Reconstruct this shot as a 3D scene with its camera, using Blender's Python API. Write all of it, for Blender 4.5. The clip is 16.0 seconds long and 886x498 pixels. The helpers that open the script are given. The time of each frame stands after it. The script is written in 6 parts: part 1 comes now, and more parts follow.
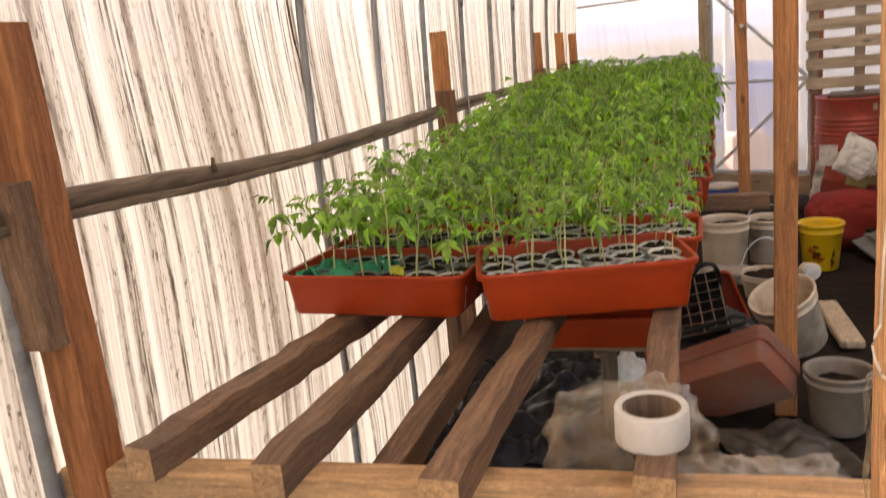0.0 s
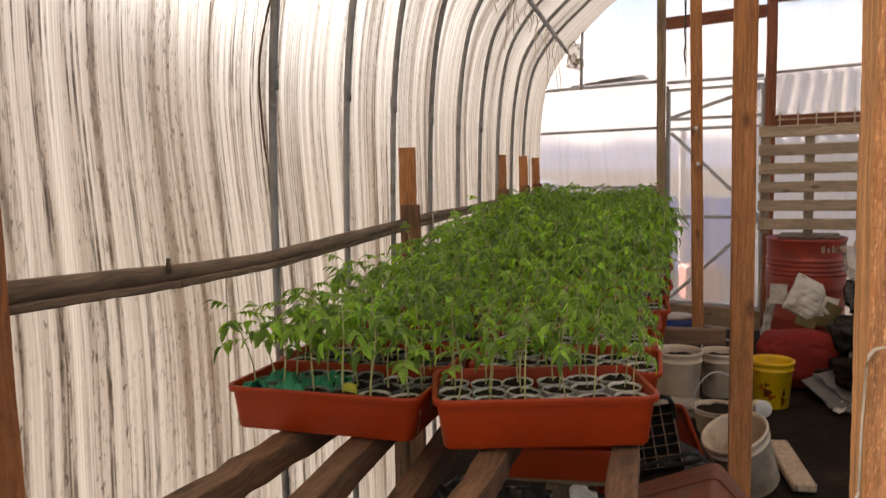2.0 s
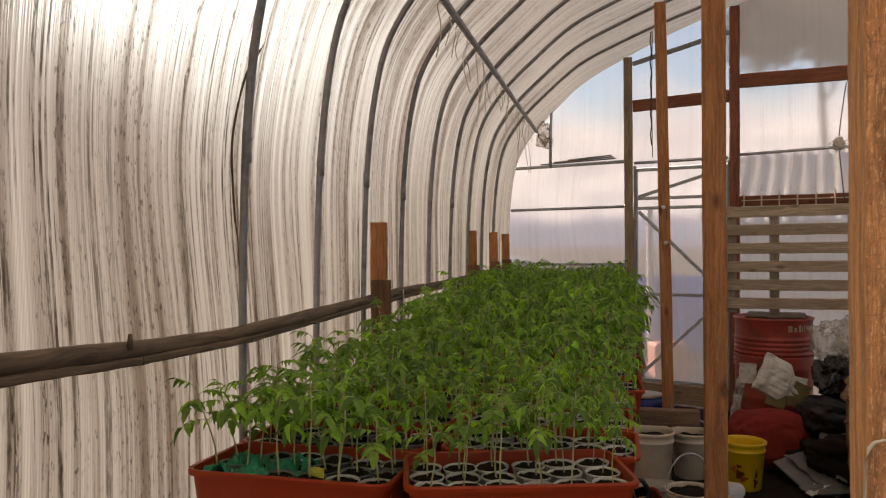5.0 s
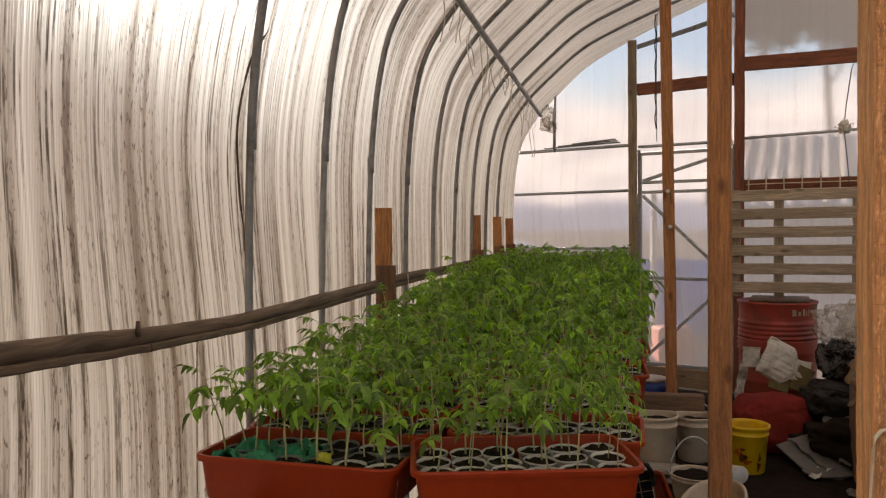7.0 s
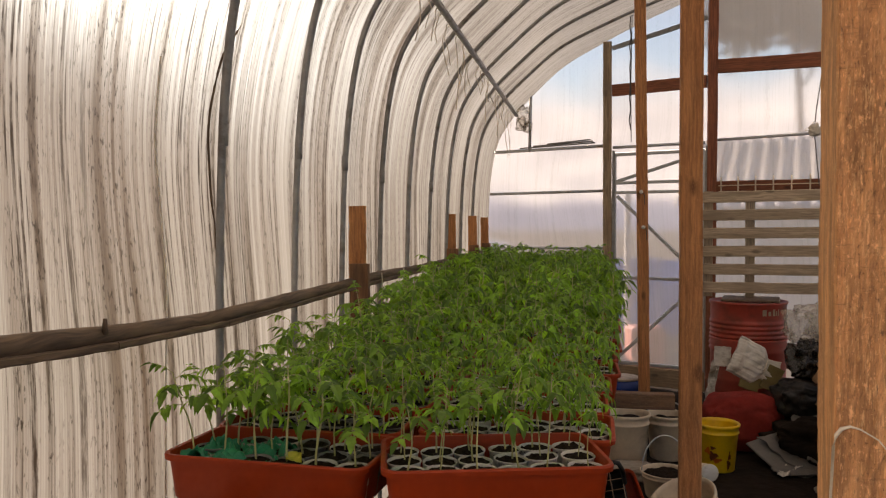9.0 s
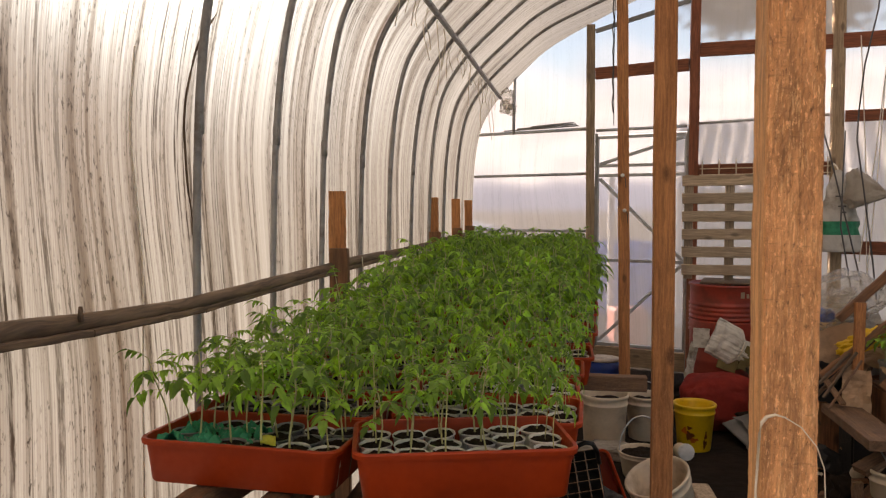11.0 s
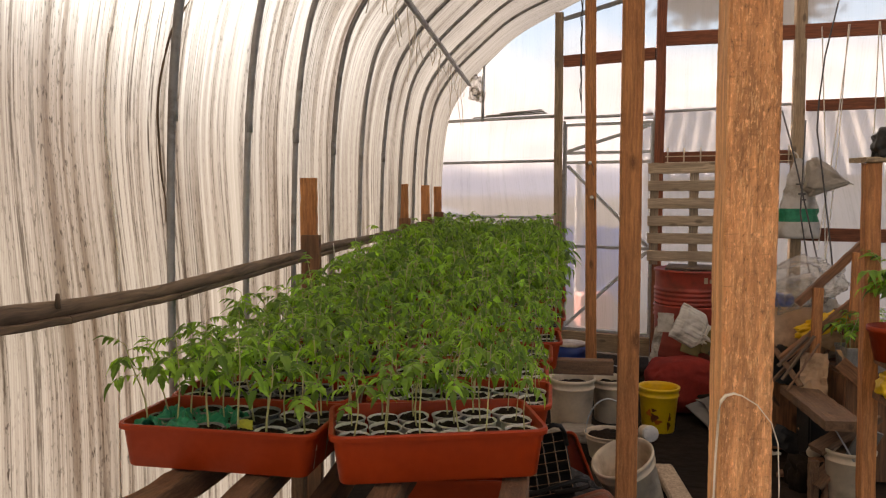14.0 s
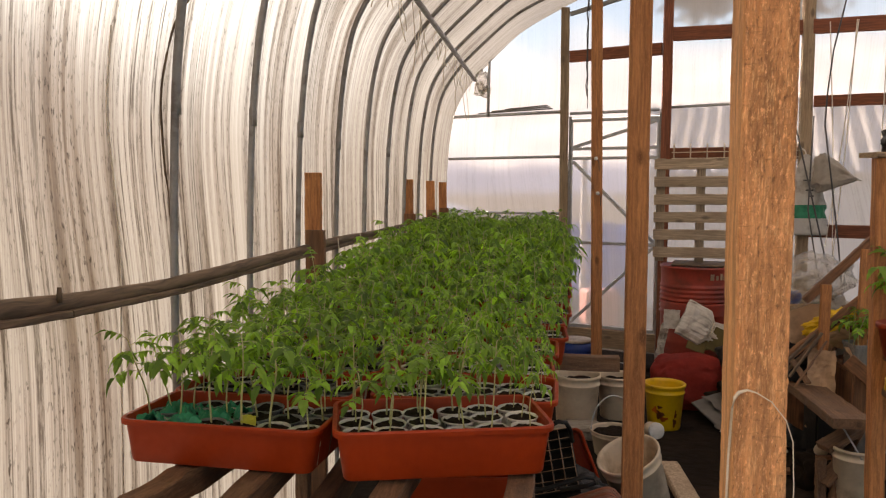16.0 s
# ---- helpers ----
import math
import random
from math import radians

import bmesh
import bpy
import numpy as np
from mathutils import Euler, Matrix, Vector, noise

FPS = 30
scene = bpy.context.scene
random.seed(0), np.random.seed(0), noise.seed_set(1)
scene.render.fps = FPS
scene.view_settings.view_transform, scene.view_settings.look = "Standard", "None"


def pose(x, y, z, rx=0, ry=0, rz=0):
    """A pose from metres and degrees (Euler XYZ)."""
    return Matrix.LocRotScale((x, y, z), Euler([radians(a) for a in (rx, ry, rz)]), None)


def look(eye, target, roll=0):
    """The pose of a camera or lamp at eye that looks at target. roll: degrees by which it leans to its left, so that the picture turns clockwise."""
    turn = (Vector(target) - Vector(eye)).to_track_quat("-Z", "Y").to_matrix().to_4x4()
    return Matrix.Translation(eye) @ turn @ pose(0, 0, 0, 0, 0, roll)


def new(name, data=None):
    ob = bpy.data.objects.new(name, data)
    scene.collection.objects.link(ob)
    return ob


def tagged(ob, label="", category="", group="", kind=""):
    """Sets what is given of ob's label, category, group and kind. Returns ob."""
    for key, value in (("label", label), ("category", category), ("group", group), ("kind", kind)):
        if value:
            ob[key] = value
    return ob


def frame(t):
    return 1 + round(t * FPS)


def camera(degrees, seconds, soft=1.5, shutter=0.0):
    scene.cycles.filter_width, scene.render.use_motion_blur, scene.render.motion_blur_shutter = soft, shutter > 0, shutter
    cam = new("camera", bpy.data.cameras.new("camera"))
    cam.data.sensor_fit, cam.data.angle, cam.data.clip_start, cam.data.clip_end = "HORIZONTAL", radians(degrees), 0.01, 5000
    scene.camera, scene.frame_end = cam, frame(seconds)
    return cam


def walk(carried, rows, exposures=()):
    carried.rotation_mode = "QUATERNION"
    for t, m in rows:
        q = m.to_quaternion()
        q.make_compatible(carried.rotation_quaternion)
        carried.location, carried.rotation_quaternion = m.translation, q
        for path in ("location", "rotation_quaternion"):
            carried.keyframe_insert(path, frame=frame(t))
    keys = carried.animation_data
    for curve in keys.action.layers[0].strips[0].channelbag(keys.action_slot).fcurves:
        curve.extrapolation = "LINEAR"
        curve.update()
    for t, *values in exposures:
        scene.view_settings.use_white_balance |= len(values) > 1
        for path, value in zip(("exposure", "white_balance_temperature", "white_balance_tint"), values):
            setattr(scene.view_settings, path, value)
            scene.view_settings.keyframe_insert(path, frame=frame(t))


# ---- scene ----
cam = camera(58.4, 16.0, soft=1.2, shutter=0.5)
PATH = [
    (0, (-0.035, 0.198, 1.384), (-0.647, 2.044, 0.919), -5.8),
    (0.5, (-0.036, 0.205, 1.395), (-0.622, 2.09, 1.071), -4.0),
    (1, (-0.038, 0.211, 1.388), (-0.585, 2.117, 1.13), -3.9),
    (1.5, (-0.048, 0.215, 1.401), (-0.59, 2.121, 1.127), -3.4),
    (2, (-0.059, 0.234, 1.399), (-0.559, 2.16, 1.199), -1.2),
    (2.5, (-0.055, 0.247, 1.413), (-0.52, 2.188, 1.287), -0.7),
    (3, (-0.034, 0.246, 1.427), (-0.478, 2.195, 1.365), -1.2),
    (3.5, (-0.045, 0.243, 1.423), (-0.458, 2.2, 1.412), -0.5),
    (4, (-0.063, 0.25, 1.407), (-0.482, 2.206, 1.394), -0.1),
    (6.5, (-0.085, 0.273, 1.403), (-0.512, 2.226, 1.364), -0.9),
    (7, (-0.085, 0.261, 1.41), (-0.515, 2.214, 1.355), -0.5),
    (7.5, (-0.085, 0.263, 1.404), (-0.502, 2.218, 1.35), -0.3),
    (8, (-0.082, 0.27, 1.401), (-0.483, 2.228, 1.353), -0.2),
    (8.5, (-0.08, 0.269, 1.407), (-0.463, 2.231, 1.356), -0.2),
    (9, (-0.077, 0.265, 1.409), (-0.448, 2.23, 1.351), -0.1),
    (11.5, (-0.025, 0.225, 1.431), (-0.355, 2.194, 1.311), -0.4),
    (12, (-0.023, 0.216, 1.433), (-0.332, 2.187, 1.304), -1.6),
    (12.5, (-0.027, 0.217, 1.436), (-0.32, 2.191, 1.297), -0.5),
    (13, (-0.038, 0.212, 1.437), (-0.317, 2.188, 1.293), -0.3),
    (13.5, (-0.041, 0.205, 1.438), (-0.308, 2.182, 1.292), -0.1),
    (14, (-0.039, 0.194, 1.434), (-0.3, 2.172, 1.291), 0.1),
    (14.5, (-0.047, 0.193, 1.426), (-0.303, 2.171, 1.286), 0.3),
    (15, (-0.041, 0.195, 1.43), (-0.3, 2.172, 1.282), 0.2),
    (15.5, (-0.039, 0.206, 1.425), (-0.304, 2.183, 1.277), 0.2),
    (16, (-0.043, 0.214, 1.428), (-0.316, 2.19, 1.276), 0.2),
]
EXPOSURES = [(0, 2.32, 8200, 22), (0.5, 1.99, 8000, 22), (1.5, 1.74, 8100, 22), (2.5, 1.35, 8400, 22), (3.5, 0.93, 8500, 22), (6.5, 1.1, 8500, 22), (9, 1.16, 8600, 22), (11.5, 1.44, 8500, 22), (16, 1.49, 8600, 22)]
walk(cam, [(t, look(eye, target, roll)) for t, eye, target, roll in PATH], EXPOSURES)

# ---- world, sun, exposure ----
SUN_WAY = Vector((-0.66, 0.68, 0.34)).normalized()      # from the place towards the sun
world = bpy.data.worlds.new("world")
scene.world = world
world.use_nodes = True
wn = world.node_tree.nodes
sky = wn.new("ShaderNodeTexSky")
sky.sky_type = "NISHITA"
sky.sun_disc = False
sky.air_density, sky.dust_density, sky.ozone_density = 1.0, 0.1, 3.5
sky.sun_elevation = math.asin(SUN_WAY.z)
sky.sun_rotation = math.atan2(SUN_WAY.x, SUN_WAY.y)
world.node_tree.links.new(sky.outputs[0], wn["Background"].inputs[0])
wn["Background"].inputs[1].default_value = 0.11
sun_data = bpy.data.lights.new("sun", "SUN")
sun_data.energy, sun_data.angle, sun_data.color = 5.0, radians(0.6), (1.0, 0.93, 0.84)
sun = new("sun", sun_data)
sun.matrix_basis = look(SUN_WAY * 30, (0, 0, 0))


# ---- materials ----
class Net:
    """A small helper round a material's node tree."""

    def __init__(self, name):
        self.mat = bpy.data.materials.new(name)
        self.mat.use_nodes = True
        self.tree = self.mat.node_tree
        self.out = self.tree.nodes["Material Output"]
        self.bsdf = self.tree.nodes["Principled BSDF"]

    def add(self, kind, **values):
        n = self.tree.nodes.new(kind)
        for key, value in values.items():
            if key in n.inputs:
                n.inputs[key].default_value = value
        return n

    def link(self, a, b):
        self.tree.links.new(a, b)

    def coords(self, scale, source="Object"):
        tc = self.tree.nodes.new("ShaderNodeTexCoord")
        mp = self.tree.nodes.new("ShaderNodeMapping")
        mp.inputs["Scale"].default_value = scale
        self.link(tc.outputs[source], mp.inputs["Vector"])
        return mp.outputs[0]

    def shifted(self, vec):
        """Moves the pattern by each object's own random number."""
        info = self.tree.nodes.new("ShaderNodeObjectInfo")
        ad = self.tree.nodes.new("ShaderNodeVectorMath")
        ad.operation = "MULTIPLY_ADD"
        self.link(info.outputs["Random"], ad.inputs[0])
        ad.inputs[1].default_value = (17.3, 9.1, 5.7)
        self.link(vec, ad.inputs[2])
        return ad.outputs[0], info.outputs["Random"]

    def noise(self, vec, scale, detail=4.0, rough=0.55):
        n = self.add("ShaderNodeTexNoise", Scale=scale, Detail=detail, Roughness=rough)
        self.link(vec, n.inputs["Vector"])
        return n.outputs["Fac"]

    def ramp(self, fac, *stops):
        n = self.tree.nodes.new("ShaderNodeValToRGB")
        el = n.color_ramp.elements
        while len(el) < len(stops):
            el.new(0.5)
        for e, (p, c) in zip(el, stops):
            e.position = p
            e.color = (*c, 1) if len(c) == 3 else c
        self.link(fac, n.inputs[0])
        return n.outputs[0]

    def mix(self, fac, a, b, blend="MIX"):
        n = self.tree.nodes.new("ShaderNodeMix")
        n.data_type, n.blend_type = "RGBA", blend
        for src, i in ((fac, 0), (a, 6), (b, 7)):
            if isinstance(src, (int, float)):
                n.inputs[i].default_value = src
            elif isinstance(src, tuple):
                n.inputs[i].default_value = (*src, 1)
            else:
                self.link(src, n.inputs[i])
        return n.outputs[2]

    def bump(self, height, strength=0.3, distance=0.002):
        n = self.add("ShaderNodeBump", Strength=strength, Distance=distance)
        self.link(height, n.inputs["Height"])
        return n.outputs[0]


def grey(v):
    return (v, v, v)


def mat_surface(name, c1, c2, scale=12.0, rough=0.6, bump=0.3, metal=0.0, shine=0.5, dirt=None, dirt_at=0.62, stretch=(1, 1, 1), spread=0.12, dist=0.002):
    """A plain surface with grain at one scale and stains at another."""
    n = Net(name)
    vec, rnd = n.shifted(n.coords(stretch))
    fine = n.noise(vec, scale * 6, 5)
    broad = n.noise(vec, scale, 3)
    col = n.mix(n.ramp(broad, (0.35, grey(0)), (0.7, grey(1))), c1, c2)
    col = n.mix(n.ramp(fine, (0.3, grey(0)), (0.75, grey(0.25))), col, tuple(0.55 * v for v in c1))
    if dirt:
        spots = n.noise(vec, scale * 0.5, 6, 0.65)
        col = n.mix(n.ramp(spots, (dirt_at - 0.06, grey(0)), (dirt_at + 0.12, grey(0.85))), col, dirt)
    hsv = n.add("ShaderNodeHueSaturation")
    rng = n.add("ShaderNodeMapRange")
    rng.inputs[3].default_value, rng.inputs[4].default_value = 1 - spread, 1 + spread
    n.link(rnd, rng.inputs[0])
    n.link(rng.outputs[0], hsv.inputs["Value"])
    n.link(col, hsv.inputs["Color"])
    n.link(hsv.outputs[0], n.bsdf.inputs["Base Color"])
    rg = n.ramp(fine, (0.2, grey(max(rough - 0.12, 0.05))), (0.8, grey(min(rough + 0.12, 1))))
    n.link(rg, n.bsdf.inputs["Roughness"])
    n.bsdf.inputs["Metallic"].default_value = metal
    n.bsdf.inputs["Specular IOR Level"].default_value = shine
    n.link(n.bump(fine, bump, dist), n.bsdf.inputs["Normal"])
    return n.mat


def mat_wood(name, light, dark, knots=True, saw=0.0, stain=None, rough=0.75):
    """Wood with its grain along the local z axis; saw adds rough cross marks."""
    n = Net(name)
    base, rnd = n.shifted(n.coords((1, 1, 1)))
    mp = n.tree.nodes.new("ShaderNodeMapping")
    mp.inputs["Scale"].default_value = (1, 1, 0.055)
    n.link(base, mp.inputs["Vector"])
    warp = n.noise(base, 5.0, 2)
    ad = n.tree.nodes.new("ShaderNodeVectorMath")
    ad.operation = "MULTIPLY_ADD"
    n.link(warp, ad.inputs[0])
    ad.inputs[1].default_value = (0.03, 0.03, 0.0)
    n.link(mp.outputs[0], ad.inputs[2])
    grain = n.noise(ad.outputs[0], 110, 5, 0.6)
    bands = n.noise(ad.outputs[0], 28, 3)
    col = n.mix(n.ramp(bands, (0.32, grey(0)), (0.68, grey(1))), light, dark)
    col = n.mix(n.ramp(grain, (0.38, grey(0.0)), (0.66, grey(0.75))), col, tuple(v * 0.45 for v in dark))
    height = grain
    if knots:
        mk = n.tree.nodes.new("ShaderNodeMapping")
        mk.inputs["Scale"].default_value = (1.0, 1.0, 0.45)
        n.link(base, mk.inputs["Vector"])
        vor = n.add("ShaderNodeTexVoronoi", Scale=9.0)
        n.link(mk.outputs[0], vor.inputs["Vector"])
        col = n.mix(n.ramp(vor.outputs["Distance"], (0.08, grey(0.8)), (0.17, grey(0))), col, tuple(v * 0.3 for v in dark))
    if stain:
        st = n.noise(base, 3.2, 6, 0.65)
        col = n.mix(n.ramp(st, (0.5, grey(0)), (0.7, grey(0.8))), col, stain)
    if saw:
        ms = n.tree.nodes.new("ShaderNodeMapping")
        ms.inputs["Scale"].default_value = (1.0, 1.0, 0.06)
        n.link(base, ms.inputs["Vector"])
        mc = n.tree.nodes.new("ShaderNodeMapping")
        mc.inputs["Scale"].default_value = (1.0, 1.0, 0.4)
        n.link(base, mc.inputs["Vector"])
        rip = n.mix(0.45, n.noise(ms.outputs[0], 620, 3, 0.6), n.noise(mc.outputs[0], 130, 6, 0.75))
        col = n.mix(n.ramp(rip, (0.53, grey(0)), (0.66, grey(saw))), col, tuple(min(1, v * 1.5 + 0.06) for v in light))
        col = n.mix(n.ramp(rip, (0.34, grey(saw)), (0.45, grey(0))), col, tuple(v * 0.3 for v in dark))
        mf = n.tree.nodes.new("ShaderNodeMapping")
        mf.inputs["Scale"].default_value = (1.0, 1.0, 0.38)
        n.link(base, mf.inputs["Vector"])
        fray = n.noise(mf.outputs[0], 270, 6, 0.75)
        col = n.mix(n.ramp(fray, (0.34, grey(min(1, saw * 1.1))), (0.42, grey(0))), col, tuple(v * 0.22 for v in dark))
        col = n.mix(n.ramp(fray, (0.56, grey(0)), (0.64, grey(saw))), col, tuple(min(1, v * 1.35 + 0.05) for v in light))
        ml = n.tree.nodes.new("ShaderNodeMapping")
        ml.inputs["Scale"].default_value = (0.16, 0.16, 1.0)
        n.link(base, ml.inputs["Vector"])
        scored = n.noise(ml.outputs[0], 210, 4, 0.7)
        col = n.mix(n.ramp(scored, (0.60, grey(0)), (0.68, grey(0.6 * saw))), col, tuple(v * 0.35 for v in dark))
        height = n.mix(0.25, n.mix(0.65, rip, fray), scored)
    hsv = n.add("ShaderNodeHueSaturation")
    rng = n.add("ShaderNodeMapRange")
    rng.inputs[3].default_value, rng.inputs[4].default_value = 0.82, 1.15
    n.link(rnd, rng.inputs[0])
    n.link(rng.outputs[0], hsv.inputs["Value"])
    n.link(col, hsv.inputs["Color"])
    n.link(hsv.outputs[0], n.bsdf.inputs["Base Color"])
    n.bsdf.inputs["Roughness"].default_value = rough
    n.link(n.bump(height, 0.75 if saw else 0.4, 0.004 if saw else 0.0015), n.bsdf.inputs["Normal"])
    return n.mat


def mat_sheet(name, clean, grime, amount, clear, glow_rough, ior=1.22, glow_mix=0.35, tint=(0.70, 0.98, 1.30)):
    """Multi-wall plastic sheet: scatters light through, streaked along its flutes. UV in metres: u across the flutes, v along them."""
    n = Net(name)
    n.tree.nodes.remove(n.bsdf)
    uv = n.coords((1, 1, 1), "UV")
    # the runs wander a little, as the sheet sags between its hoops
    bend = n.tree.nodes.new("ShaderNodeVectorMath")
    bend.operation = "MULTIPLY_ADD"
    n.link(n.noise(uv, 0.9, 0), bend.inputs[0])
    bend.inputs[1].default_value = (0.16, 0.0, 0.0)
    n.link(uv, bend.inputs[2])
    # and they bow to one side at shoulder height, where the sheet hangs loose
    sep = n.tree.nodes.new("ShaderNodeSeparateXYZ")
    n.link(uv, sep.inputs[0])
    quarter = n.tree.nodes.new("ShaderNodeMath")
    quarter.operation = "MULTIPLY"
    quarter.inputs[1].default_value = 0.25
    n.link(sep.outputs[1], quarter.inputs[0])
    bow = n.ramp(quarter.outputs[0], (0.26, grey(0)), (0.43, grey(1)), (0.60, grey(0.15)), (0.72, grey(0)))
    bow.node.color_ramp.interpolation = "EASE"
    lean = n.tree.nodes.new("ShaderNodeVectorMath")
    lean.operation = "MULTIPLY_ADD"
    n.link(bow, lean.inputs[0])
    lean.inputs[1].default_value = (0.065, 0.0, 0.0)
    n.link(bend.outputs[0], lean.inputs[2])
    uv = lean.outputs[0]

    def stretched(su, sv):
        mp = n.tree.nodes.new("ShaderNodeMapping")
        mp.inputs["Scale"].default_value = (su, sv, 1)
        n.link(uv, mp.inputs["Vector"])
        return mp.outputs[0]

    def times(p, q):
        return n.mix(1.0, p, q, "MULTIPLY")

    fine = n.noise(stretched(70, 0.5), 1.0, 4, 0.6)
    mid = n.noise(stretched(19, 0.3), 1.0, 4, 0.6)
    wide = n.noise(stretched(2.6, 0.5), 1.0, 3, 0.55)
    flute = n.noise(stretched(190, 0.15), 1.0, 1, 0.5)
    speck = n.noise(stretched(130, 34), 1.0, 4, 0.65)
    broken = n.noise(stretched(75, 9), 1.0, 5, 0.7)
    # a thin brown film, in broad runs
    film = times(n.ramp(mid, (0.40, grey(0)), (0.66, grey(1))), n.ramp(wide, (0.36, grey(0.35)), (0.66, grey(1))))
    film = n.mix(0.4, film, n.ramp(fine, (0.40, grey(0)), (0.62, grey(1))), "SCREEN")
    # narrow dark runs, frayed along their length
    runs = n.ramp(fine, (0.545, grey(0)), (0.565, grey(1)))
    runs = n.mix(1.0, runs, n.ramp(mid, (0.575, grey(0)), (0.62, grey(1))), "SCREEN")
    runs = times(runs, n.ramp(broken, (0.42, grey(0.06)), (0.55, grey(1))))
    hair = times(n.ramp(n.noise(stretched(150, 0.6), 1.0, 2, 0.5), (0.585, grey(0)), (0.63, grey(1))), n.ramp(mid, (0.38, grey(0.1)), (0.6, grey(1))))
    dots = times(n.ramp(speck, (0.56, grey(0)), (0.62, grey(1))), n.ramp(mid, (0.45, grey(0.04)), (0.58, grey(1))))
    patch = n.ramp(n.noise(stretched(3.4, 0.22), 1.0, 2, 0.5), (0.40, grey(0.3)), (0.58, grey(1)))
    # grime thins towards the roof: its brighter light is put into the colour
    roof_lift = n.ramp(quarter.outputs[0], (0.58, grey(1)), (0.72, grey(0.45)))
    patch = times(patch, roof_lift)
    film = times(film, roof_lift)
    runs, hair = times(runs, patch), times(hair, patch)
    shade = tuple(v * 0.62 for v in clean)
    pin = n.add("ShaderNodeTexWave", Scale=41.9, Distortion=0.6, Detail=1.0)
    pin.bands_direction = "X"
    n.link(bend.outputs[0], pin.inputs["Vector"])
    clean = n.mix(n.ramp(pin.outputs["Fac"], (0.1, grey(0.55 * amount)), (0.6, grey(0))), clean, tuple(v * 0.66 for v in clean))
    col = n.mix(n.ramp(flute, (0.42, grey(0.0)), (0.58, grey(0.35 * amount))), clean, shade)
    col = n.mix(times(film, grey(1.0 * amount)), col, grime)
    col = n.mix(times(runs, grey(0.95 * amount)), col, tuple(v * 0.27 for v in grime))
    col = n.mix(times(hair, grey(0.75 * amount)), col, tuple(v * 0.34 for v in grime))
    col = n.mix(times(dots, grey(0.85 * amount)), col, tuple(v * 0.16 for v in grime))
    tr = n.tree.nodes.new("ShaderNodeBsdfTranslucent")
    n.link(col, tr.inputs[0])
    rf = n.add("ShaderNodeBsdfRefraction", Roughness=glow_rough, IOR=ior)
    n.link(n.bump(flute, 0.6 if amount > 0.2 else 0.02, 0.006), rf.inputs["Normal"])
    n.link(n.mix(1.0, col, tint, "MULTIPLY"), rf.inputs[0])
    m1 = n.add("ShaderNodeMixShader", Fac=glow_mix)
    n.link(tr.outputs[0], m1.inputs[1])
    n.link(rf.outputs[0], m1.inputs[2])
    top = m1.outputs[0]
    df = n.tree.nodes.new("ShaderNodeBsdfDiffuse")
    n.link(col, df.inputs[0])
    m2 = n.add("ShaderNodeMixShader", Fac=0.16)
    n.link(top, m2.inputs[1])
    n.link(df.outputs[0], m2.inputs[2])
    gl = n.add("ShaderNodeBsdfGlossy", Roughness=0.3)
    m4 = n.add("ShaderNodeMixShader", Fac=clear)
    n.link(m2.outputs[0], m4.inputs[1])
    n.link(gl.outputs[0], m4.inputs[2])
    n.link(m4.outputs[0], n.out.inputs[0])
    return n.mat


def mat_leaf(name, c1, c2):
    n = Net(name)
    vec, rnd = n.shifted(n.coords((1, 1, 1)))
    geo = n.tree.nodes.new("ShaderNodeNewGeometry")
    isl = n.ramp(geo.outputs["Random Per Island"], (0.0, c1), (0.55, c2), (0.86, tuple(v * 1.15 for v in c2)), (1.0, tuple(min(1, v * 1.7) for v in c2)))
    broad = n.noise(vec, 22, 3)
    col = n.mix(n.ramp(broad, (0.35, grey(0)), (0.7, grey(0.6))), isl, c1)
    hsv = n.add("ShaderNodeHueSaturation")
    rng = n.add("ShaderNodeMapRange")
    rng.inputs[3].default_value, rng.inputs[4].default_value = 0.75, 1.25
    n.link(rnd, rng.inputs[0])
    n.link(rng.outputs[0], hsv.inputs["Value"])
    n.link(col, hsv.inputs["Color"])
    n.link(hsv.outputs[0], n.bsdf.inputs["Base Color"])
    n.bsdf.inputs["Roughness"].default_value = 0.46
    n.link(n.bump(n.noise(vec, 260, 2), 0.35, 0.001), n.bsdf.inputs["Normal"])
    tr = n.tree.nodes.new("ShaderNodeBsdfTranslucent")
    warm = n.mix(1.0, hsv.outputs[0], (1.85, 1.92, 0.76), "MULTIPLY")
    n.link(warm, tr.inputs[0])
    m = n.add("ShaderNodeMixShader", Fac=0.52)
    n.link(n.bsdf.outputs[0], m.inputs[1])
    n.link(tr.outputs[0], m.inputs[2])
    n.link(m.outputs[0], n.out.inputs[0])
    return n.mat


